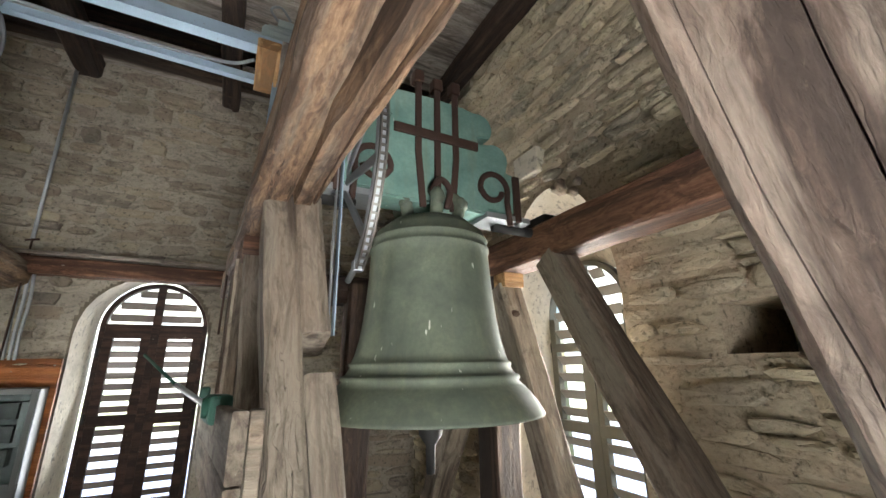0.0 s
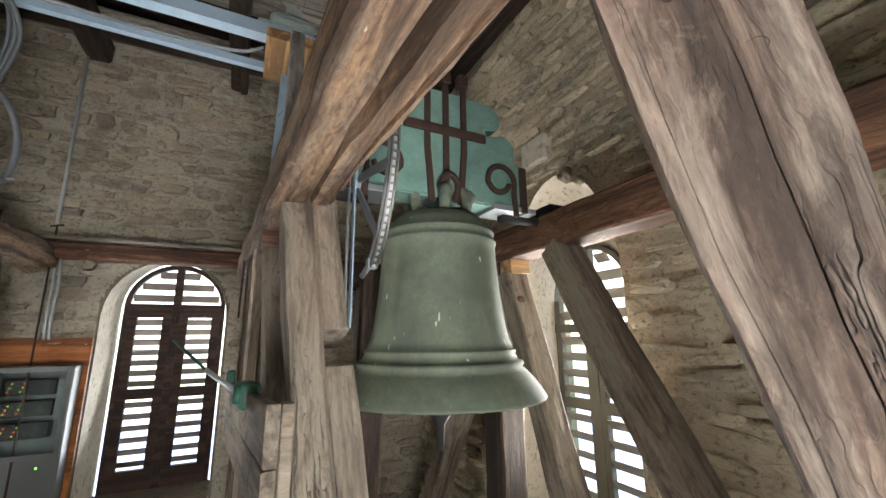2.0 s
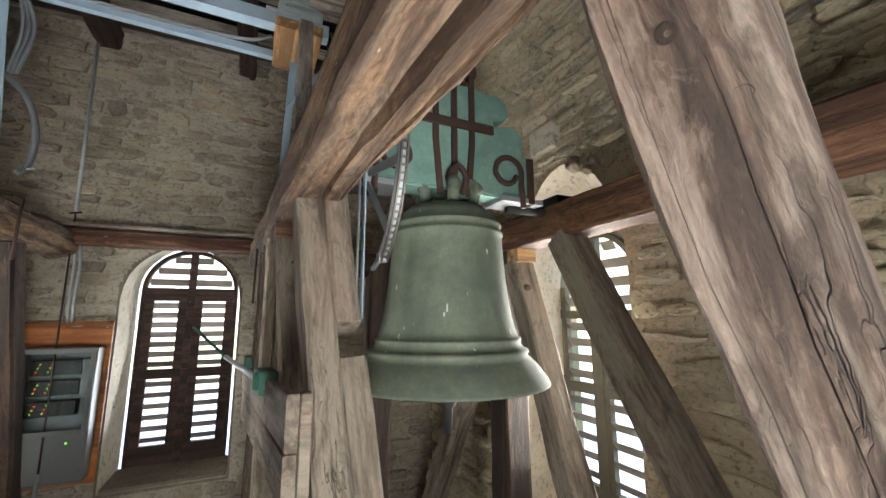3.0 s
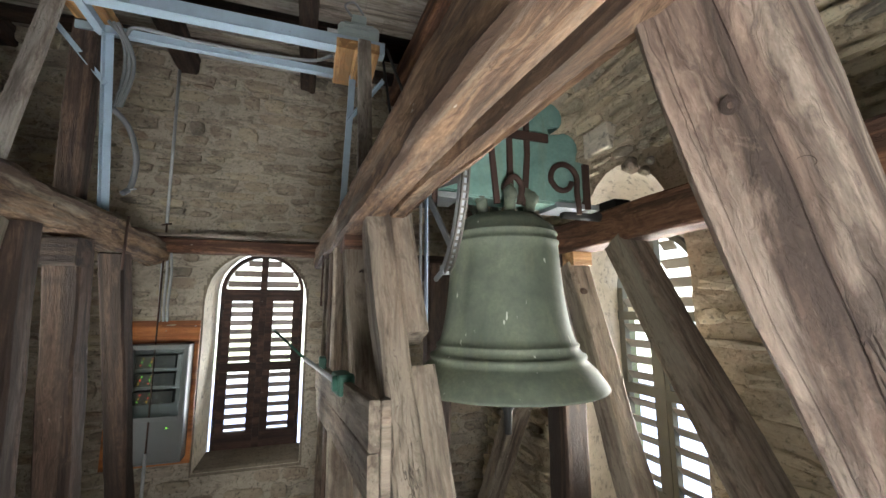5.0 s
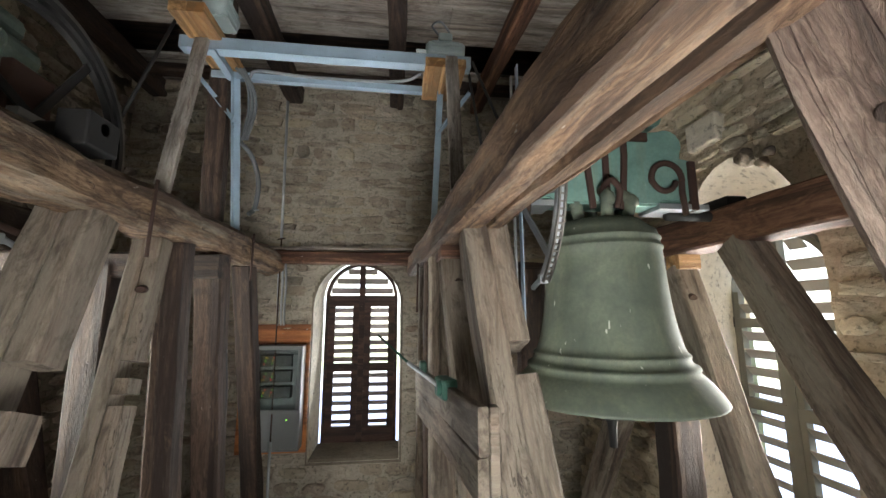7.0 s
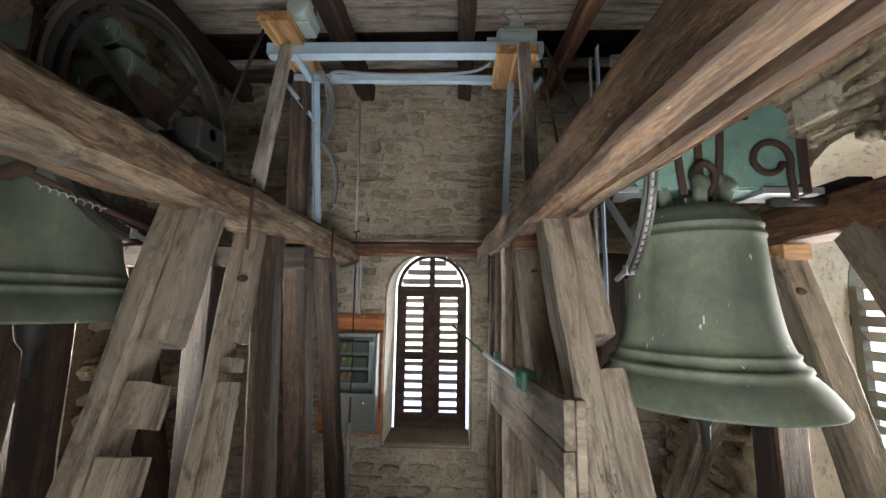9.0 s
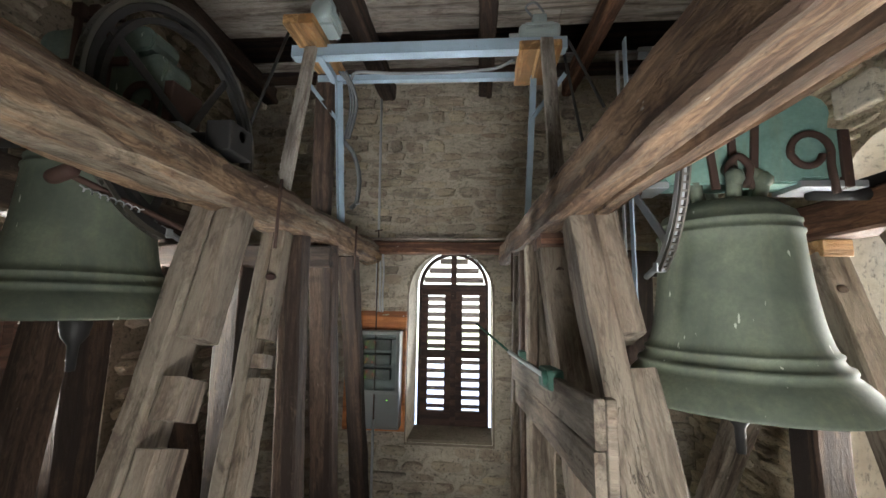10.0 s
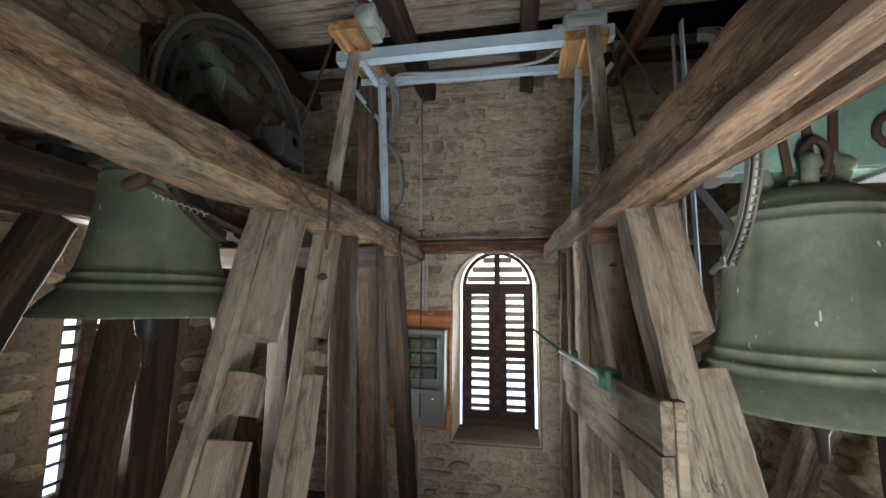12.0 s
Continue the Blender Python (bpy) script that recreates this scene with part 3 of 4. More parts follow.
def strut(name, y_top, z_top, lean, x_top, x_low, w, h, parent, material, seed, z_low=0.0, **kw):
    return timber(name, (x_top, y_top, z_top), (x_low, y_top - lean * (z_top - z_low), z_low), w, h, material, parent, (0, -1, 0), seed=seed, **kw)


def on_axis(y_front, lean, h):
    return y_front + h / 2 * math.sqrt(1 + lean * lean)


# inner trestle: a notched strut, a second one behind, a post and a far strut
split_leg("strut", (0.775, 1.87, 2.47), (0.93, 0.93, 0.0), 0.195, 0.2, ((0.55, 0.675),), frame_r, M_LEG, 21, 1)
strut("strut", 2.46, 2.42, 0.42, 0.735, 0.82, 0.18, 0.18, frame_r, M_LEG, 23)
part("wedge", box_bm(0.63, 0.80, 2.26, 2.55, 2.40, 2.475, 0.006), M_BROWN, frame_r, "reddish packing block")
timber("post", (0.70, 2.83, 0), (0.69, 2.8, 2.47), 0.16, 0.17, M_LEG, frame_r, (0, -1, 0), seed=25, cracks=((2, 0.4, 0.01, 0.03),))
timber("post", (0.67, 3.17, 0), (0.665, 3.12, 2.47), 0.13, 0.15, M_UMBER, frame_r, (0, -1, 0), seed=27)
strut("strut", 3.42, 2.47, -0.22, 0.66, 0.66, 0.15, 0.16, frame_r, M_LEG, 28)
# outer trestle
strut("strut", 1.95, 2.45, 0.55, 2.16, 2.22, 0.17, 0.17, frame_r, M_LEG, 31, cracks=((2, 0.62, 0.008, 0.02),))
strut("strut", 2.42, 2.36, 0.34, 2.16, 2.18, 0.16, 0.15, frame_r, M_LEG, 33)
part("wedge", box_bm(2.09, 2.24, 2.32, 2.44, 2.355, 2.445, 0.006), M_PINE, frame_r, "new orange packing block")
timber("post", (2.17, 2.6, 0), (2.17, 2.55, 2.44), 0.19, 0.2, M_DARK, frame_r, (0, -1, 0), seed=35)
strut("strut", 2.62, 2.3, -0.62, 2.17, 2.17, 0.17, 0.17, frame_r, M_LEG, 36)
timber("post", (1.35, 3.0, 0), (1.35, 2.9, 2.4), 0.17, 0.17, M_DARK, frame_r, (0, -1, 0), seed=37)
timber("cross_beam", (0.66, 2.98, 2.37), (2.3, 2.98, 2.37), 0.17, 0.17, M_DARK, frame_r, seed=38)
# the great brace that leans outwards beside the camera
BR = Vector((-0.475, -0.01, 1.0))
def brace_at(z):
    return Vector((1.098, 0.469, 2.200)) + BR * (z - 2.2)
timber("brace", brace_at(2.59), brace_at(0.0), 0.165, 0.15, M_BRACE, frame_r, (-0.882, -0.212, -0.421), label="thick grey-brown brace with knots and a pegged end", seed=41, cracks=((2, 0.36, 0.006, 0.02), (2, 0.8, 0.004, 0.015)), rough=0.009)

frame_l = thing("bell_trestle", (-0.9, 1.8, 0), "heavy hewn oak trestle frame carrying the small bell", "bell trestle", "bell trestles")
timber("inner_beam", (-0.875, -0.32, 2.595), (-0.875, 4.42, 2.595), 0.205, 0.225, M_WORN, frame_l, label="knotty hewn beam, pale and worn", seed=51, rough=0.019, edge=0.034, step=0.05, cracks=((1, 0.42, 0.008, 0.025), (1, 0.68, 0.006, 0.02)))
split_leg("strut", (-0.88, 1.82, 2.49), (-0.885, 0.985, 0.0), 0.205, 0.18, ((0.60, 0.75), (0.90, 0.99)), frame_l, M_LEG, 53, 1)
split_leg("strut", (-0.905, 2.38, 2.49), (-0.905, 1.83, 0.0), 0.14, 0.15, ((0.64, 0.72), (0.79, 0.84)), frame_l, M_LEG, 55, 1)
# darker oak from here on: the dimness of this side is in the colour
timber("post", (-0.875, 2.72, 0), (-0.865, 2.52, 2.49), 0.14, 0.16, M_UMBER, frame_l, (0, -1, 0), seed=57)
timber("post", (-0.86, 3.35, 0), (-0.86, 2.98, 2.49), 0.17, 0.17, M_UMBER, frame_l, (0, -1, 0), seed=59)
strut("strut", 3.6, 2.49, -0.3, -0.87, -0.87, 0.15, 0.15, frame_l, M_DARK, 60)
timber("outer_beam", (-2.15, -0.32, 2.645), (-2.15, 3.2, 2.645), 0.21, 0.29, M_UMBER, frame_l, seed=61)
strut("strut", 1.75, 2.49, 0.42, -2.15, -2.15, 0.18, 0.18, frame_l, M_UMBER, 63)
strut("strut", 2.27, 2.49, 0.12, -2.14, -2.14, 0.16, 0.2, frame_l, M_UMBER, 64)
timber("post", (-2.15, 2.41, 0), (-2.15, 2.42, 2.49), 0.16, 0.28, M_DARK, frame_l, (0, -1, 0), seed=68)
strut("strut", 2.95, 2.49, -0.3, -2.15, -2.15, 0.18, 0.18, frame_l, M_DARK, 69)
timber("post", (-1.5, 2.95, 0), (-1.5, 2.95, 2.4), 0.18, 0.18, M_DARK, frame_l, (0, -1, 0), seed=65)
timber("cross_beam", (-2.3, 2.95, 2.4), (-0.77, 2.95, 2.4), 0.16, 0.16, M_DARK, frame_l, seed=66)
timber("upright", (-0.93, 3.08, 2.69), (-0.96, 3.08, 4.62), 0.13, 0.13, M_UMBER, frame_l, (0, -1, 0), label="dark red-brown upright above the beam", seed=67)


# ---- bells ----
def scroll(cx, cz, s):
    """A hook of forged flat iron that curls up and in."""
    pts = []
    for k in range(22):
        a = radians(-60 + 300 * k / 21)
        r = 0.018 + 0.05 * (k / 21)
        pts.append((cx - s * (0.055 + 0 * k) + s * r * math.cos(a), cz + r * math.sin(a)))
    return pts


def bell(name, at, r_rim, height, label, yoke_half, wheel_x, wheel_r, wheel_z, arc, rail, yoke_m=None):
    """A bronze bell hung from a painted yoke. at: the centre of its rim; height: from rim to shoulder ring."""
    cx, cy, z0 = at
    root = thing(name, (cx, cy, z0), label, "bell")
    top = z0 + height * 1.18 + 0.0
    k, h = r_rim, height
    outer = [(0.0, 1.185), (0.30, 1.18), (0.40, 1.165), (0.455, 1.13), (0.53, 1.09), (0.553, 1.045), (0.568, 1.042), (0.571, 1.03), (0.557, 1.018), (0.566, 0.985), (0.582, 0.98), (0.584, 0.966), (0.57, 0.956), (0.576, 0.88), (0.586, 0.78), (0.601, 0.66), (0.622, 0.54), (0.65, 0.42), (0.685, 0.33), (0.712, 0.286), (0.732, 0.284), (0.738, 0.27), (0.724, 0.259), (0.745, 0.235), (0.765, 0.215), (0.796, 0.214), (0.806, 0.194), (0.786, 0.18), (0.83, 0.155), (0.89, 0.115), (0.95, 0.06), (0.992, 0.015), (1.0, 0.003), (0.992, -0.004), (0.93, 0.0), (0.86, 0.05), (0.72, 0.20), (0.60, 0.40), (0.52, 0.65), (0.47, 0.95), (0.40, 1.1), (0.0, 1.12)]
    body = part("bell_body", lathe_bm([(r * k, z * h) for r, z in outer]), M_BRONZE, root, "", Matrix.Translation((cx, cy, z0)), True)
    zc = z0 + 1.18 * h
    # crown loops
    for i in range(6):
        a = 2 * math.pi * i / 6 + 0.3
        dx, dy = math.cos(a), math.sin(a)
        r1 = 0.26 * k
        pts = smooth_path([(cx + dx * r1, cy + dy * r1, zc - 0.02), (cx + dx * r1 * 1.18, cy + dy * r1 * 1.18, zc + 0.07), (cx + dx * r1 * 0.9, cy + dy * r1 * 0.9, zc + 0.13), (cx + dx * 0.03, cy + dy * 0.03, zc + 0.15)], 5)
        lp = tube("crown_loop", pts, 0.03, M_BRONZE, root, "green bronze crown loop with a worn mask")
        bm = bmesh.new()
        bmesh.ops.create_icosphere(bm, subdivisions=2, radius=0.034)
        for v in bm.verts:
            v.co = Vector((v.co.x, v.co.y, v.co.z * 1.25)) + noise.noise_vector(v.co * 40 + Vector((i, 0, 0))) * 0.012
        part("mask", bm, M_BRONZE, lp, "", Matrix.Translation((cx + dx * r1 * 1.25, cy + dy * r1 * 1.25, zc + 0.085)), True)
    # yoke: a thick scalloped plank
    zb = zc + 0.075
    s = yoke_half / 0.5
    half = [(0.0, 0.0), (0.28, 0.0), (0.30, 0.02), (0.5, 0.02), (0.5, 0.25), (0.43, 0.262)]
    half += [(0.36 + 0.085 * math.cos(radians(t)), 0.335 + 0.085 * math.sin(radians(t))) for t in range(-30, 121, 25)]
    half += [(0.29, 0.405), (0.262, 0.40), (0.25, 0.43)]
    half += [(0.265 + 0.085 * math.cos(radians(t)), 0.505 + 0.085 * math.sin(radians(t))) for t in range(-40, 131, 25)]
    half += [(0.17, 0.595), (0.0, 0.60)]
    right = [(cx + x * s, zb + z * s) for x, z in half]
    left = [(cx - x * s, zb + z * s) for x, z in half[-2:0:-1]]
    yk = part("yoke", slab_bm(right + left, cy - 0.085, cy + 0.085, 0.01), yoke_m or M_YOKE, root, "scalloped painted wooden yoke")
    f = cy - 0.085
    for dx, z1 in ((-0.105, 0.70), (0.0, 0.68), (0.105, 0.69)):
        x = cx + dx * s
        bend = dx * s * -0.25
        bm = bmesh.new()
        m, L = along((x + bend, f - 0.008, zb - 0.03), (x, f - 0.008, zb + 0.26 * s), (0, -1, 0))
        box(bm, 0, L, -0.016, 0.016, -0.007, 0.012, 0.004, m)
        m, L = along((x, f - 0.008, zb + 0.25 * s), (x, f - 0.008, zb + z1 * s), (0, -1, 0))
        box(bm, 0, L, -0.016, 0.016, -0.007, 0.012, 0.004, m)
        st = part("strap", bm, M_IRON, yk, "rusty forged iron strap")
        part("nut", box_bm(x - 0.027, x + 0.027, f - 0.03, f + 0.03, zb + z1 * s - 0.05, zb + z1 * s + 0.02, 0.008), M_IRON, yk)
    part("cross_strap", box_bm(cx - 0.235 * s, cx + 0.235 * s, f - 0.026, f - 0.008, zb + 0.335 * s, zb + 0.385 * s, 0.005), M_IRON, yk, "rusty cross strap")
    part("ring_bolt", tube_into(bmesh.new(), smooth_path([(cx - 0.03, f - 0.04, zb - 0.03), (cx - 0.045, f - 0.05, zb + 0.06), (cx, f - 0.05, zb + 0.11), (cx + 0.045, f - 0.05, zb + 0.06), (cx + 0.03, f - 0.04, zb - 0.03)], 6), 0.016), M_IRON, yk, "", None, True)
    for sd in (-1, 1):
        # scroll hook, end bands and axle plate
        pts = [(px, f - 0.014, pz) for px, pz in scroll(cx + sd * 0.30 * s, zb + 0.15 * s, -sd)]
        stem = [(cx + sd * (0.41 + 0.0) * s, f - 0.014, zb + 0.08 * s), (cx + sd * 0.42 * s, f - 0.014, zb - 0.05)]
        curl = [(cx + sd * (0.33 + 0.085 * math.cos(radians(t))) * s, f - 0.014, zb + (0.14 + 0.085 * math.sin(radians(t))) * s) for t in range(0, 200, 16)]
        curl += [(cx + sd * (0.315 + 0.065 * math.cos(radians(t))) * s, f - 0.014, zb + (0.14 + 0.065 * math.sin(radians(t))) * s) for t in range(205, 350, 18)]
        bm = tube_into(bmesh.new(), (stem[::-1] + curl), 0.0155, 8)
        part("scroll_hook", bm, M_IRON, yk, "curled rusty iron hook", None, True)
        part("end_band", box_bm(cx + sd * 0.48 * s - 0.022, cx + sd * 0.48 * s + 0.022, f - 0.014, cy + 0.098, zb - 0.02, zb + 0.245 * s, 0.006), M_IRON, yk)
        part("axle_plate", box_bm(cx + sd * 0.42 * s - 0.14 * s, cx + sd * 0.42 * s + 0.14 * s, f - 0.01, cy + 0.09, zb - 0.02, zb + 0.012, 0.004), M_ZINC, yk)
        ax = cx + sd * 0.5 * s
        bx = ax + sd * max(0.04, abs(rail - cx) - 0.5 * s + 0.06)
        tube("axle", [(ax - sd * 0.12, cy, zb - 0.03), (bx, cy, zb - 0.03)], 0.028, M_BLACK, yk)
        z_rail = 2.675 if cx > 0 else 2.76
        xr = cx + sd * abs(rail - cx)
        part("bearing", box_bm(min(xr, xr + 0.001) - 0.06, xr + 0.06, cy - 0.09, cy + 0.09, z_rail - 0.03, max(z_rail + 0.03, zb + 0.02), 0.01), M_BLACK, root, "black iron bearing block")
    # wheel with its chain
    wh = part("wheel", bmesh.new(), M_BLACK, root, "large iron bell wheel with a drive chain")
    n = 72
    for nm, r, rr, mt in (("rim", wheel_r, 0.014, M_ZINC if cx > 0 else M_BLACK),) + ((("inner_rim", wheel_r - 0.05, 0.012, M_BLACK),) if cx < 0 else ()):
        bm = bmesh.new()
        q = []
        for i in range(n):
            a = radians(arc[0] + (arc[1] - arc[0]) * i / (n - 1))
            q.append([bm.verts.new((wheel_x + dx, cy + (r + dr) * math.cos(a), wheel_z + (r + dr) * math.sin(a))) for dx, dr in ((-0.016, -rr), (0.016, -rr), (0.016, rr), (-0.016, rr))])
        for A, B in zip(q, q[1:]):
            for j in range(4):
                bm.faces.new((A[j], A[(j + 1) % 4], B[(j + 1) % 4], B[j]))
        bm.faces.new(q[0])
        bm.faces.new(q[-1][::-1])
        bmesh.ops.recalc_face_normals(bm, faces=bm.faces)
        part(nm, bm, mt, wh)
    for k in range(4):
        a = radians(arc[0] + 12 + (arc[1] - arc[0] - 24) * k / (3 if arc[1] < 300 else 4))
        m, L = along((wheel_x, cy, wheel_z), (wheel_x, cy + wheel_r * math.cos(a), wheel_z + wheel_r * math.sin(a)), (1, 0, 0))
        sp = part("spoke", box_bm(0.01, L - 0.01, -0.019, 0.019, -0.005, 0.005, 0.002), M_ZINC if cx > 0 else M_BLACK, wh, "", m)
    bm = bmesh.new()
    nl = int(radians(arc[1] - arc[0]) * (wheel_r + 0.022) / 0.028)
    for i in range(nl):
        a = radians(arc[0]) + radians(arc[1] - arc[0]) * i / nl
        m = Matrix.Translation((wheel_x, cy + (wheel_r + 0.025) * math.cos(a), wheel_z + (wheel_r + 0.025) * math.sin(a))) @ Matrix.Rotation(a, 4, "X")
        for dx in (-0.012, 0.012):
            box(bm, dx - 0.003, dx + 0.003, -0.009, 0.009, -0.016, 0.016, 0.0, m)
        box(bm, -0.012, 0.012, -0.004, 0.004, -0.004, 0.004, 0.0, m)
    part("chain", bm, M_CHAIN, wh, "oiled roller chain")
    a = radians(arc[1])
    e = Vector((wheel_x, cy + wheel_r * math.cos(a), wheel_z + wheel_r * math.sin(a)))
    tube("tension_bolt", [e + Vector((0, -0.03, 0.02)), e + Vector((0.0, 0.13, -0.03))], 0.012, M_ZINC, wh)
    part("tension_nut", box_bm(e.x - 0.02, e.x + 0.02, e.y - 0.02, e.y + 0.02, e.z - 0.02, e.z + 0.02, 0.005), M_ZINC, wh)
    # clapper
    cl = part("clapper", lathe_bm([(0, 0.55 * h), (0.016, 0.55 * h), (0.02, 0.1 * h), (0.045, 0.02), (0.06, -0.03), (0.05, -0.09), (0.022, -0.13), (0.018, -0.24), (0, -0.245)], 20), M_BLACK, root, "dark iron clapper", Matrix.Translation((cx, cy, z0)), True)
    return root


bell("church_bell", (1.44, 2.03, 1.695), 0.49, 0.735, "large green-patinated bronze bell on a turquoise yoke", 0.5, 1.0, 0.55, 2.68, (118, 234), 2.17)
bell("church_bell", (-1.5, 1.76, 2.0), 0.43, 0.66, "smaller green-patinated bronze bell on a green yoke", 0.42, -1.06, 0.50, 2.86, (-50, 262), -2.15, M_YOKE2)

# ---- steel frame for the ringing motors ----
sf = thing("motor_gantry", (0, 2.85, 2.69), "blue-grey painted angle-steel frame above the beams", "steel frame")


def angle_bar(name, a, b, s, up, parent, m=None, t=0.006):
    mm, L = along(a, b, up)
    bm = bmesh.new()
    box(bm, 0, L, -t / 2, t / 2, 0, s, 0.0015, mm)
    box(bm, 0, L, -t / 2, s - t / 2, 0, t, 0.0015, mm)
    return part(name, bm, m or M_STEEL, parent)


angle_bar("front_rail", (-1.06, 2.68, 3.83), (0.895, 2.68, 3.82), 0.085, (0, 0, 1), sf)
angle_bar("back_rail", (-0.99, 3.0, 3.82), (0.80, 3.03, 3.81), 0.05, (0, 0, 1), sf)
for x, xl in ((-0.835, -0.87), (0.69, 0.665)):
    angle_bar("side_rail", (x, 2.68, 3.82), (x, 3.02, 3.81), 0.05, (0, 0, 1), sf)
    angle_bar("post", (x, 3.02, 3.82), (xl, 3.33, 2.69), 0.05, (0, -1, 0), sf)
    s = -1 if x < 0 else 1
    angle_bar("diagonal", (x + s * 0.24, 2.96, 3.8), (x, 3.08, 3.5), 0.03, (0, -1, 0), sf)
    pl = thing("plank_brace", (xl, 2.3, 2.7), "grey wooden lath leaning from beam to steel frame", "plank", "lath braces")
    timber("lath", (xl + (0.07 if s > 0 else 0.01), 2.3, 2.69), (x + s * 0.06, 2.64, 3.86), 0.085, 0.035, M_PLANK, pl, (0, -1, 0), rough=0.002, edge=0.004, seed=71 + s)
for x0, x1, y0, y1, s in ((-1.0, -0.79, 2.42, 3.12, -1), (0.57, 0.86, 2.66, 3.12, 1)):
    bl = thing("motor_board", (x0, 2.7, 3.9), "new pine block bolted across the steel rails", "wooden block", "motor boards")
    zt = 3.925 if s < 0 else 3.835
    for k in range(2):
        xa = x0 + (x1 - x0) * k / 2
        xb = xa + (x1 - x0) / 2 - 0.003
        timber("board", ((xa + xb) / 2, y0, zt + 0.0), ((xa + xb) / 2, y1, zt + 0.0), xb - xa, 0.07, M_PINE, bl, rough=0.001, edge=0.004, seed=80 + k + s)


def motor(at, r, L, label, turn=0):
    """A finned electric motor lying along y, on a foot, with a terminal box."""
    x, y, z = at
    root = thing("ringing_motor", (x, y, z), label, "motor", "ringing motors")
    prof = [(0, -L / 2), (r * 0.7, -L / 2), (r, -L / 2 + 0.02), (r, L / 2 - 0.02), (r * 0.85, L / 2), (0, L / 2)]
    m = Matrix.Translation((x, y, z + r + 0.02)) @ Matrix.Rotation(radians(90 if not turn else 0), 4, "X") @ Matrix.Rotation(radians(90 if turn else 0), 4, "Y")
    part("housing", lathe_bm(prof, 36), M_MOTOR, root, "", m, True)
    for i in range(12):
        a = 2 * math.pi * i / 12
        bm = box_bm(r - 0.004, r + 0.008, -0.003, 0.003, -L / 2 + 0.04, L / 2 - 0.04)
        part("fin", bm, M_MOTOR, root, "", m @ Matrix.Rotation(a, 4, "Z"))
    part("foot", box_bm(x - r, x + r, y - L * 0.3, y + L * 0.3, z, z + 0.02, 0.004), M_MOTOR, root)
    part("terminal_box", box_bm(x - 0.05, x + 0.05, y - 0.06, y + 0.04, z + 2 * r + 0.01, z + 2 * r + 0.07, 0.008), M_MOTOR, root)
    tube("axle", [m @ Vector((0, 0, -L / 2 - 0.07)), m @ Vector((0, 0, L / 2))], 0.014, M_ZINC, root)
    tube("cable_loop", smooth_path([(x - 0.05, y - 0.05, z + 2 * r + 0.05), (x - 0.1, y - 0.08, z + 2 * r + 0.1), (x - 0.04, y - 0.1, z + 2 * r + 0.12), (x + 0.03, y - 0.06, z + 2 * r + 0.07)], 6), 0.008, M_CABLE, root)
    return root


motor((-0.78, 2.62, 3.96), 0.075, 0.26, "grey finned electric motor on a pine block", 0)
motor((0.72, 2.78, 3.905), 0.07, 0.28, "grey electric motor beside the steel rail", 1)
for x, ya, yb in ((0.985, 2.9, 2.62),):
    ch = thing("drive_chain", (x, 2.8, 2.8), "dark drive chain running from motor to bell wheel", "chain")
    tube("run", [(0.93, 2.95, 3.95), (1.0, 2.6, 2.85)], 0.01, M_BLACK, ch)
    tube("run", [(0.93, 2.8, 3.95), (1.0, 2.3, 3.2)], 0.01, M_BLACK, ch)
ch = thing("drive_chain", (-1.05, 2.6, 3.2), "dark drive chain running from motor to bell wheel", "chain")
tube("run", [(-1.05, 2.62, 4.0), (-1.06, 2.22, 3.05)], 0.01, M_BLACK, ch)
gp = thing("guide_rails", (1.0, 1.9, 2.7), "upright blue-grey steel flats beside the bell wheel", "steel flat")
part("flat", box_bm(0.955, 0.961, 1.83, 1.87, 2.0, 3.3, 0.001), M_STEEL, gp)
part("flat", box_bm(0.955, 0.961, 1.93, 1.96, 2.0, 3.3, 0.001), M_ZINC, gp)

# ---- control cabinet on the far wall ----
bd = thing("backing_board", (-0.79, 4.46, 0.74), "orange varnished plywood board on the stone wall", "board")
m, L = along((-1.13, 4.45, 1.36), (-0.465, 4.45, 1.36), (0, -1, 0))
part("board", box_bm(0, L, -0.62, 0.62, -0.015, 0.015, 0.003), M_PLY, bd, "", m)
tube("nail", [(-0.5, 4.43, 1.93), (-0.5, 4.405, 1.93)], 0.004, M_ZINC, bd)
cb = thing("control_cabinet", (-0.78, 4.4, 0.75), "grey control cabinet with glazed door and small lamps", "cabinet")
bm = bmesh.new()
for q in ((-1.01, -0.55, 4.415, 4.43, 0.755, 1.73), (-1.01, -0.995, 4.27, 4.43, 0.755, 1.73), (-0.565, -0.55, 4.27, 4.43, 0.755, 1.73), (-1.01, -0.55, 4.27, 4.43, 1.715, 1.73), (-1.01, -0.55, 4.27, 4.43, 0.755, 0.77), (-0.995, -0.565, 4.28, 4.3, 0.77, 1.1)):
    box(bm, *q, 0.003)
body = part("body", bm, M_CAB, cb)
dr = part("door", bmesh.new(), M_CAB, cb)
bm = bmesh.new()
for q in ((-1.005, -0.97, 4.255, 4.269, 1.1, 1.725), (-0.59, -0.555, 4.255, 4.269, 1.1, 1.725), (-0.97, -0.59, 4.255, 4.269, 1.69, 1.725), (-0.97, -0.59, 4.255, 4.269, 1.1, 1.135)):
    box(bm, *q, 0.003)
part("door_frame", bm, M_CAB, dr)
gl = part("pane", box_bm(-0.97, -0.59, 4.260, 4.264, 1.135, 1.69), M_GLASS, dr)
gl.visible_shadow = False
tube("hinge", [(-0.556, 4.262, 1.13), (-0.556, 4.262, 1.7)], 0.008, M_ZINC, dr)
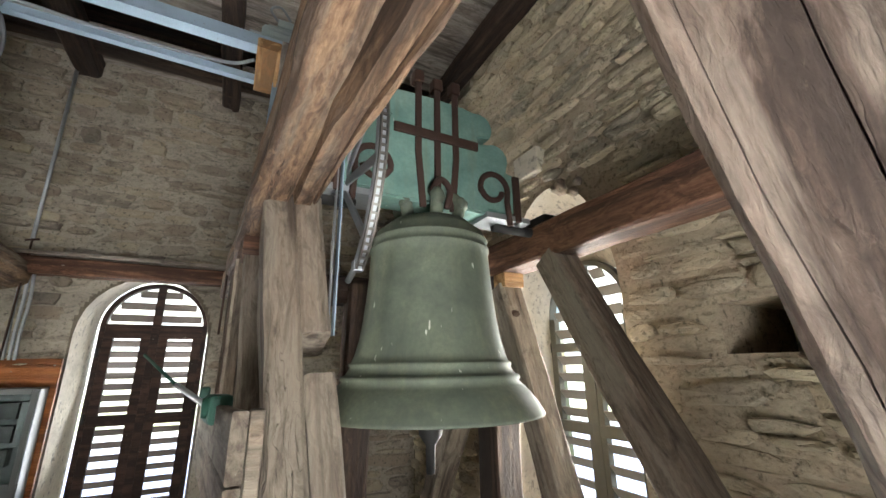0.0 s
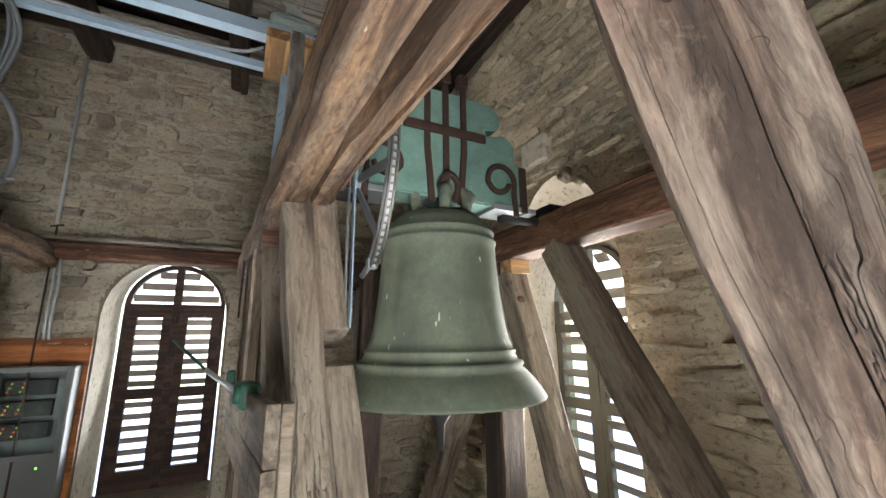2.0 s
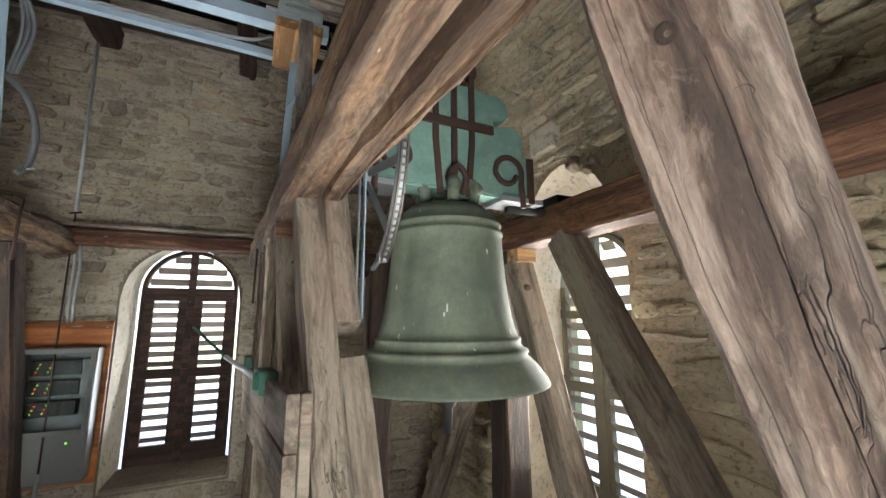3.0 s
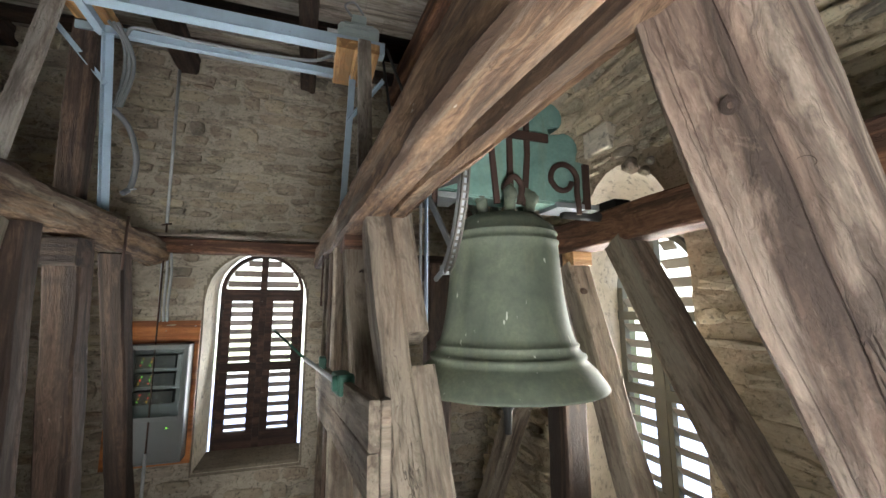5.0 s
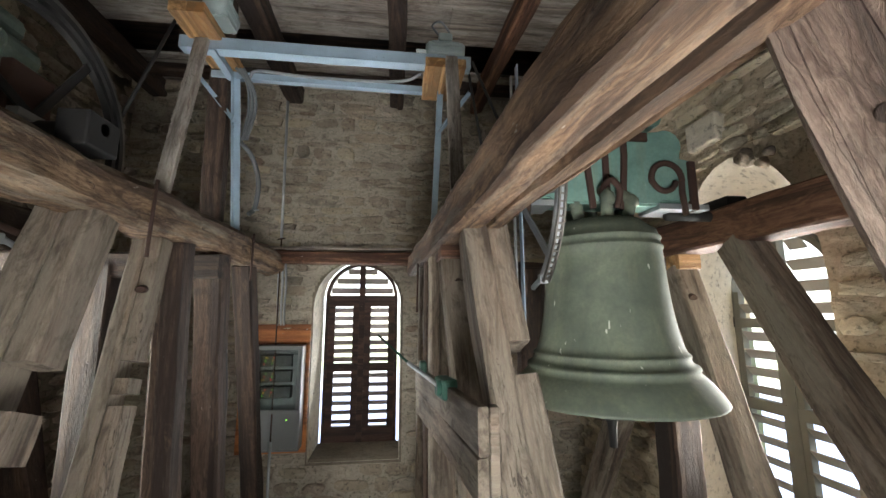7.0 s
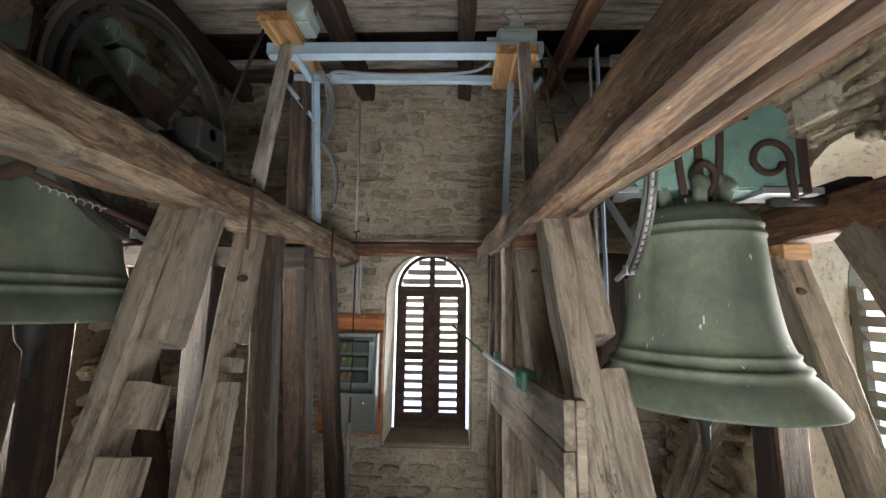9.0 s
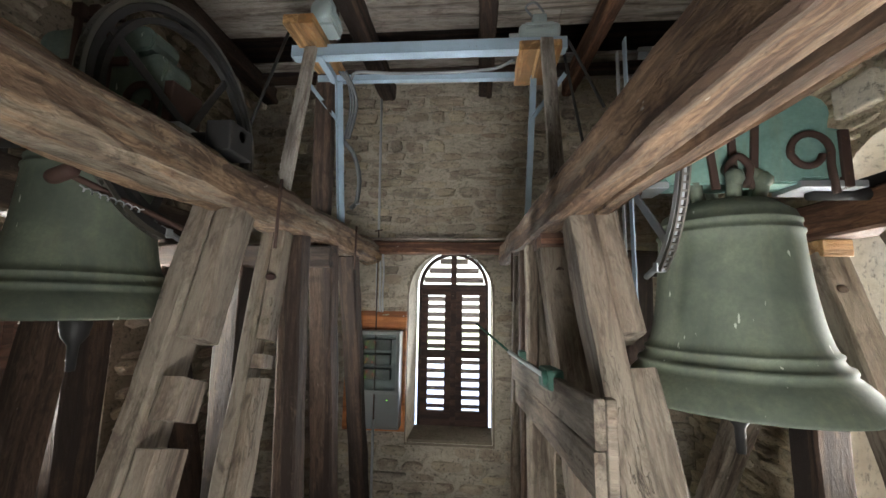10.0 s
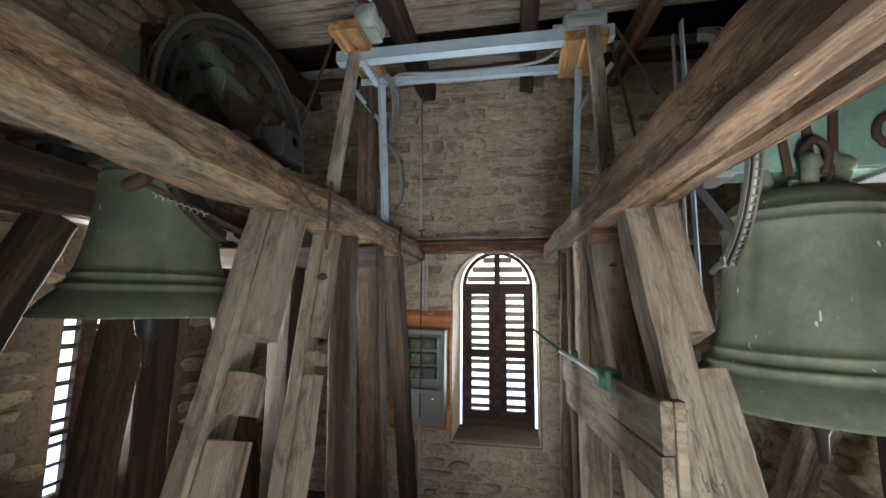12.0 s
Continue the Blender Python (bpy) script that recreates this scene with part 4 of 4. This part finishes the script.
for i, z in enumerate((1.58, 1.43, 1.28)):
    un = part("relay_module", box_bm(-0.96, -0.66, 4.33, 4.415, z - 0.055, z + 0.055, 0.005), M_BLACK, cb, "dark relay module")
    for j in range(3):
        for kx in range(2):
            part("lamp", box_bm(-0.925 + kx * 0.07 + 0.01 * j, -0.918 + kx * 0.07 + 0.01 * j, 4.322, 4.331, z - 0.03 + j * 0.028, z - 0.0235 + j * 0.028, 0.002), (M_RED, M_LED, M_AMBER)[(i * 2 + j + kx) % 3], un)
part("switch_plate", box_bm(-0.65, -0.58, 4.33, 4.415, 1.35, 1.64, 0.004), M_CAB, cb)
part("lamp", box_bm(-0.68, -0.668, 4.274, 4.281, 1.03, 1.042, 0.002), M_LED, cb)
cb.location += Vector((0.05, 0, 0.05))
cd = thing("conduits", (-0.74, 4.45, 2.0), "grey cable conduits rising from the cabinet board", "conduit")
for k, x in enumerate((-0.80, -0.765, -0.735)):
    tube("pipe", smooth_path([(x, 4.44, 1.97), (x - 0.005, 4.43, 2.15), (x - 0.015 + k * 0.006, 4.44, 2.4), (x - 0.02, 4.44, 2.62)], 6), 0.011, M_ZINC, cd)
rd = thing("steel_rod", (-0.82, 4.4, 2.9), "thin grey steel tube hanging along the stone wall", "rod")
tube("tube", [(-0.835, 4.44, 4.49), (-0.79, 4.36, 2.86)], 0.014, M_ZINC, rd)
tube("clevis", [(-0.83, 4.36, 2.845), (-0.75, 4.36, 2.86)], 0.008, M_IRON, rd)
tube("pull_wire", [(-0.79, 4.36, 2.86), (-0.735, 4.22, 0.0)], 0.007, M_IRON, rd)
tube("lower_tube", [(-0.752, 4.26, 0.9), (-0.735, 4.22, 0.0)], 0.013, M_ZINC, rd)
tube("lever", [(-0.93, 4.33, 2.72), (-0.74, 4.35, 2.745)], 0.007, M_IRON, rd)

# ---- timber and rail over the far window ----
lt = thing("lintel_beam", (0, 4.45, 2.6), "dark brown timber lintel against the stone wall", "beam")
timber("timber", (-1.0, 4.42, 2.665), (1.1, 4.42, 2.665), 0.15, 0.13, M_BROWN, lt, seed=91, rough=0.003)
timber("top_board", (-0.97, 4.39, 2.757), (0.62, 4.39, 2.757), 0.16, 0.028, M_PLANK, lt, seed=92, rough=0.002, edge=0.004, label="pale dusty board")

# ---- cables on the steel frame ----
cc = thing("cable_run", (-0.4, 3.0, 3.85), "grey flexible conduits sagging along the steel frame", "cable")
tube("conduit", smooth_path([(-0.72, 3.0, 3.82), (-0.66, 3.0, 3.885), (-0.35, 3.0, 3.865), (0.1, 3.0, 3.86), (0.42, 2.99, 3.875), (0.56, 2.95, 3.92)], 8), 0.012, M_CABLE, cc)
for k in range(3):
    o = 0.025 * k
    tube("conduit", smooth_path([(-0.80 + o, 2.95, 3.87), (-0.745 + o, 3.03, 3.80 - o), (-0.745 + o, 3.1, 3.62), (-0.80 + o * 0.7, 3.16, 3.40)], 8), 0.011, M_HOSE, cc)
tube("hose", smooth_path([(-0.84, 3.2, 3.42), (-0.80, 3.4, 3.36), (-0.77, 3.5, 3.18), (-0.80, 3.55, 2.98), (-0.83, 3.5, 2.9)], 8), 0.02, M_HOSE, cc)
tube("clamp", [(-0.84, 3.53, 2.93), (-0.76, 3.53, 2.95)], 0.006, M_ZINC, cc)

# ---- striker on its plank ----
hp = thing("striker_plank", (0.66, 2.0, 1.5), "two rough planks fixed across the inner struts", "plank")
timber("plank", (0.665, 1.39, 1.725), (0.545, 2.92, 1.655), 0.035, 0.15, M_LEG, hp, seed=95, rough=0.002, edge=0.004)
timber("plank", (0.665, 1.40, 1.57), (0.555, 2.8, 1.53), 0.035, 0.14, M_LEG, hp, seed=96, rough=0.002, edge=0.004)
part("batten", box_bm(0.684, 0.716, 1.385, 1.43, 1.49, 1.80, 0.006), M_LEG, hp, "pinkish end-grain batten")
hm = thing("bell_striker", (0.62, 1.93, 1.74), "green painted striker with a long metal arm", "striker")
m, L = along((0.625, 1.86, 1.765), (0.605, 2.03, 1.76))
part("gear_case", box_bm(0, L, -0.035, 0.035, -0.045, 0.045, 0.014), M_GREEN, hm, "", m)
part("cap", lathe_bm([(0, -0.02), (0.03, -0.02), (0.034, 0.0), (0.03, 0.025), (0, 0.03)], 24), M_GREEN, hm, "", Matrix.Translation((0.59, 1.90, 1.77)) @ Matrix.Rotation(radians(90), 4, "Y"), True)
tube("arm", [(0.585, 1.95, 1.77), (0.46, 2.3, 1.83)], 0.011, M_ZINC, hm)
tube("arm", [(0.46, 2.3, 1.83), (0.285, 2.68, 1.955)], 0.007, M_GREEN, hm)
part("pivot", box_bm(0.535, 0.575, 2.5, 2.6, 1.735, 1.81, 0.01), M_GREEN, hm)

sk = thing("bell_striker", (-1.0, 1.6, 2.42), "small rusty striker lever with a coil spring beside the bell", "striker")
tube("lever", [(-1.10, 1.29, 2.50), (-0.97, 1.74, 2.37)], 0.012, M_IRON, sk)
tube("coil", [(-1.10 + 0.0035 * k + 0.009 * math.sin(k * 1.3), 1.33 + 0.0032 * k, 2.465 - 0.0015 * k + 0.009 * math.cos(k * 1.3)) for k in range(40)], 0.0028, M_ZINC, sk, "coil spring", 6)
part("hammer_head", lathe_bm([(0, -0.05), (0.02, -0.05), (0.026, -0.035), (0.026, 0.035), (0.018, 0.05), (0, 0.05)], 20), M_IRON, sk, "", Matrix.Translation((-1.11, 1.275, 2.50)) @ Matrix.Rotation(radians(70), 4, "Y"), True)

# ---- small iron and stones ----
for y in (2.08, 3.45):
    ir = thing("iron_dog", (-0.77, y, 2.5), "rusty iron cramp hammered over the oak beam", "iron strap", "iron cramps")
    tube("bar", [(-0.765, y + 0.02, 2.73), (-0.76, y, 2.6), (-0.755, y - 0.02, 2.35)], 0.009, M_IRON, ir, "", 6)
ir = thing("iron_dog", (0.56, 3.5, 2.4), "rusty iron cramp hammered over the oak beam", "iron strap", "iron cramps")
tube("bar", [(0.565, 3.3, 2.6), (0.56, 3.32, 2.1)], 0.008, M_IRON, ir, "", 6)
peg_at = brace_at(2.36) + Vector((-0.882, -0.212, -0.421)) * 0.049
pg = thing("oak_peg", peg_at, "dark sawn-off peg in the thick brace", "peg")
m, L = along(peg_at, peg_at + Vector((-0.882, -0.212, -0.421)))
part("peg", lathe_bm([(0, 0), (0.014, 0), (0.016, 0.022), (0.011, 0.028), (0, 0.024)], 16), M_DARK, pg, "", m @ Matrix.Rotation(radians(90), 4, "Y"), True)
kb = thing("corbel_block", (2.42, 2.37, 3.15), "pale squared block set in the stone wall", "stone block")
part("block", box_bm(2.36, 2.56, 2.24, 2.5, 3.17, 3.36, 0.015), M_PLASTER, kb)
for at, s in (((2.42, 2.12, 3.0), 0.05), ((2.43, 2.02, 2.93), 0.035), ((2.43, 1.97, 2.98), 0.03)):
    sb = thing("loose_stone", at, "small rounded stone wedged in the wall", "stone", "loose stones")
    bm = bmesh.new()
    bmesh.ops.create_icosphere(bm, subdivisions=2, radius=s)
    for v in bm.verts:
        v.co += noise.noise_vector(v.co * 22) * s * 0.5
    part("stone", bm, M_STONE, sb, "", Matrix.Translation(at), True)

# ---- knots and bolt heads that stand out of the old timber ----
def knot(parent, at, face, r, name="knot", m=M_UMBER):
    mm = Matrix.Translation(at) @ Vector(face).to_track_quat("Z", "Y").to_matrix().to_4x4()
    bm = lathe_bm([(0, -0.02), (r * 1.15, -0.02), (r, 0.001), (r * 0.75, 0.005), (r * 0.62, 0.0), (r * 0.25, 0.003), (0, 0.0)], 18)
    for v in bm.verts:
        v.co += noise.noise_vector(v.co * 60 + Vector(at)) * r * 0.16
    part(name, bm, m, parent, "", mm @ Matrix.Diagonal((1.25, 0.9, 1, 1)), True)


for y, z, r in ((1.289, 2.541, 0.022), (1.56, 2.565, 0.026), (1.70, 2.575, 0.017), (0.78, 2.55, 0.024), (2.62, 2.60, 0.014)):
    knot(frame_l, (-0.776, y, z), (1, 0, 0.02), r)
n_br = Vector((-0.882, -0.212, -0.421))
for z, off, r in ((1.93, 0.01, 0.026), (2.12, -0.03, 0.013), (2.27, 0.045, 0.012)):
    p = brace_at(z) + n_br * 0.075 + Vector((0.195, -0.977, 0.083)) * off
    knot(frame_r, p, n_br, r)
knot(frame_r, (0.735, 2.30, 2.26), (0, -0.92, -0.38), 0.024)
knot(frame_l, (-0.86, 2.225, 2.21), (0, -0.97, -0.22), 0.02, "bolt_head", M_IRON)
knot(frame_r, (2.13, 2.275, 2.18), (0, -0.94, -0.32), 0.02)


# ---- rubble stones of the walls ----
def stone_mesh(i):
    """An uneven rounded slab, 1 by 1, its back at d = 0."""
    n = 9
    rnd = random.Random(900 + i)
    off = [rnd.uniform(0.74, 1.0) for _ in range(n)]
    ang = [2 * math.pi * (k + rnd.uniform(-0.25, 0.25)) / n for k in range(n)]
    ring = []
    for a, o in zip(ang, off):
        c, s = math.cos(a), math.sin(a)
        q = max(abs(c), abs(s)) ** 0.72
        ring.append((0.5 * c / q * o, 0.5 * s / q * o))
    tilt = (rnd.uniform(-0.3, 0.3), rnd.uniform(-0.3, 0.3))
    v = [(x, z, 0.0) for x, z in ring]
    v += [(x * 0.985, z * 0.965, 0.74 + x * tilt[0] + z * tilt[1]) for x, z in ring]
    v += [(x * 0.76 + rnd.uniform(-0.07, 0.07), z * 0.74 + rnd.uniform(-0.07, 0.07), 0.95 + x * tilt[0] + z * tilt[1] + rnd.uniform(-0.16, 0.12)) for x, z in ring]
    v.append((0, 0, 0.95 + rnd.uniform(-0.1, 0.15)))
    f = []
    for k in range(n):
        j = (k + 1) % n
        f += [(k, j, n + j, n + k), (n + k, n + j, 2 * n + j, 2 * n + k), (2 * n + k, 2 * n + j, 3 * n)]
    return v, f


SHAPES = [stone_mesh(i) for i in range(14)]


def rubble(wall_ob, P, u0, u1, z0, z1, inside, near, seed, mats=None, depth=(0.015, 0.07), course=(0.06, 0.17), fill=0.0):
    """Stones in uneven courses on a wall. inside(u, z): in the opening; near(u, z): among those built one by one."""
    rnd = random.Random(seed)
    o, eu, ez, ed = (Vector(P(0, 0, 0)), Vector(P(1, 0, 0)) - Vector(P(0, 0, 0)), Vector((0, 0, 1)), Vector(P(0, 0, 0)) - Vector(P(0, 0, 1)))
    flip = eu.cross(ez).dot(ed) < 0
    shared = []
    for v, f in SHAPES:
        me = bpy.data.meshes.new("stone")
        me.from_pydata([eu * a + ez * b + ed * c for a, b, c in v], [], [q[::-1] if flip else q for q in f])
        me.materials.append((mats or (M_STONE, M_STONES))[0])
        shared.append(me)
    vs, fs, made = [], [], 0
    z = z0
    while z < z1:
        ch = rnd.uniform(*course)
        u = u0 - rnd.random() * 0.2
        while u < u1:
            w = rnd.uniform(0.5, 1.0) ** 1.4 * rnd.choice((0.22, 0.32, 0.5)) + 0.06
            h = ch * rnd.uniform(0.78, 1.12)
            cu, cz = u + w / 2, z + ch / 2 + rnd.uniform(-0.012, 0.012)
            u += w
            if cu < u0 or cu > u1 or any(inside(cu + a * w * 0.42, cz + b * h * 0.42) for a in (-1, 0, 1) for b in (-1, 0, 1)):
                continue
            if rnd.random() < 0.1:
                continue
            d = rnd.uniform(*depth)
            t = rnd.uniform(-0.09, 0.09)
            sw, sh = w * rnd.uniform(0.84 + fill, 1.0 + fill), h * rnd.uniform(0.82 + fill, 1.04 + fill)
            k = rnd.randrange(len(SHAPES))
            loc = o + eu * cu + ez * cz - ed * 0.004
            ct, st = math.cos(t), math.sin(t)
            if made < 300 and near(cu, cz):
                made += 1
                m = Matrix.Identity(3)
                R = Matrix.Rotation(t, 3, ed)
                S = Matrix(((1, 0, 0), (0, 1, 0), (0, 0, 1)))
                for ax, f_ in ((eu, sw), (ez, sh), (ed, d)):
                    S = S + Matrix([[ax[i] * ax[j] * (f_ - 1) for j in range(3)] for i in range(3)])
                ob = new("stone", shared[k])
                hang(ob, wall_ob, Matrix.Translation(loc) @ (R @ S).to_4x4())
            else:
                v, f = SHAPES[k]
                b = len(vs)
                for p in v:
                    a, c = p[0] * sw, p[1] * sh
                    vs.append(loc + eu * (a * ct - c * st) + ez * (a * st + c * ct) + ed * p[2] * d)
                fs += [tuple(b + i for i in (q[::-1] if flip else q)) for q in f]
        z += ch
    me = bpy.data.meshes.new("stonework")
    me.from_pydata(vs, [], fs)
    me.materials.append((mats or (M_STONE, M_STONES))[1])
    tagged(hang(new("stonework", me), wall_ob), "", "", "", "stuff")


def opening(u0, u1, z0, spring, rise):
    c, r = (u0 + u1) / 2, (u1 - u0) / 2 + 0.02
    return lambda u, z: abs(u - c) < r and z0 - 0.02 < z < spring + rise * math.sqrt(max(0, 1 - ((u - c) / r) ** 2)) + 0.02


def coat(wall_ob, P, u0, u1, z0, z1, inside, material, cell, ledge, base, seed):
    """Uneven mortar smeared over a wall, out of which the stones stand."""
    nu, nz = int((u1 - u0) / cell), int((z1 - z0) / cell)
    vs, fs = [], []
    for j in range(nz + 1):
        for i in range(nu + 1):
            u, z = u0 + (u1 - u0) * i / nu, z0 + (z1 - z0) * j / nz
            h = base + 0.036 * noise.noise(Vector((u * 2.3, z * 3.4, seed))) + 0.016 * noise.noise(Vector((u * 8, z * 11, seed + 3))) + 0.008 * noise.noise(Vector((u * 27, z * 34, seed + 5)))
            if ledge:
                q = noise.noise(Vector((u * 3.1 + 0.4 * noise.noise(Vector((u * 5, z * 5, 1))), z * 15, seed + 8)))
                h += ledge * (math.floor(q * 4.5) / 4.5)
            vs.append(P(u, z, -max(0.002, h)))
    n = nu + 1
    for j in range(nz):
        for i in range(nu):
            if not inside(u0 + (u1 - u0) * (i + 0.5) / nu, z0 + (z1 - z0) * (j + 0.5) / nz):
                k = j * n + i
                fs.append((k, k + 1, k + n + 1, k + n))
    me = bpy.data.meshes.new("mortar")
    me.from_pydata(vs, [], fs)
    me.materials.append(material)
    hang(new("mortar", me), wall_ob)


op_far = opening(-0.46, 0.455, 0.62, 2.17, 0.47)
rubble(wall_far, P_FAR, -2.44, 2.44, 0.02, TOP, op_far, lambda u, z: -1.1 < u < 0.95 and z > 2.75, 1, None, (0.016, 0.07), (0.045, 0.16), 0.04)
coat(wall_far, P_FAR, -2.44, 2.44, 0.0, TOP, op_far, M_MORTAR, 0.022, 0.014, -0.008, 1.0)
hole = lambda u, z: 1.02 < u < 1.33 and 1.9 < z < 2.15
op = opening(1.78, 2.76, 0.6, 2.25, 0.8)
in_right = lambda u, z: op(u, z) or hole(u, z)
rubble(wall_right, P_RIGHT, -0.34, 4.49, 0.02, TOP, in_right, lambda u, z: 0.6 < u < 3.2 and 1.2 < z < 4.2, 2, (M_STONE2, M_STONES2), (0.02, 0.085), (0.035, 0.11), 0.05)
coat(wall_right, P_RIGHT, -0.34, 4.45, 0.0, TOP, in_right, M_MORTAR2, 0.02, 0.040, 0.002, 2.0)
rubble(wall_left, P_LEFT, -0.34, 4.49, 0.02, TOP, opening(2.1, 2.95, 0.6, 2.15, 0.42), lambda u, z: 0.8 < u < 2.6 and z > 2.8, 3)
rubble(wall_back, P_BACK, -2.44, 2.44, 0.02, TOP, opening(0.1, 1.3, 0.6, 2.25, 0.5), lambda u, z: False, 4)
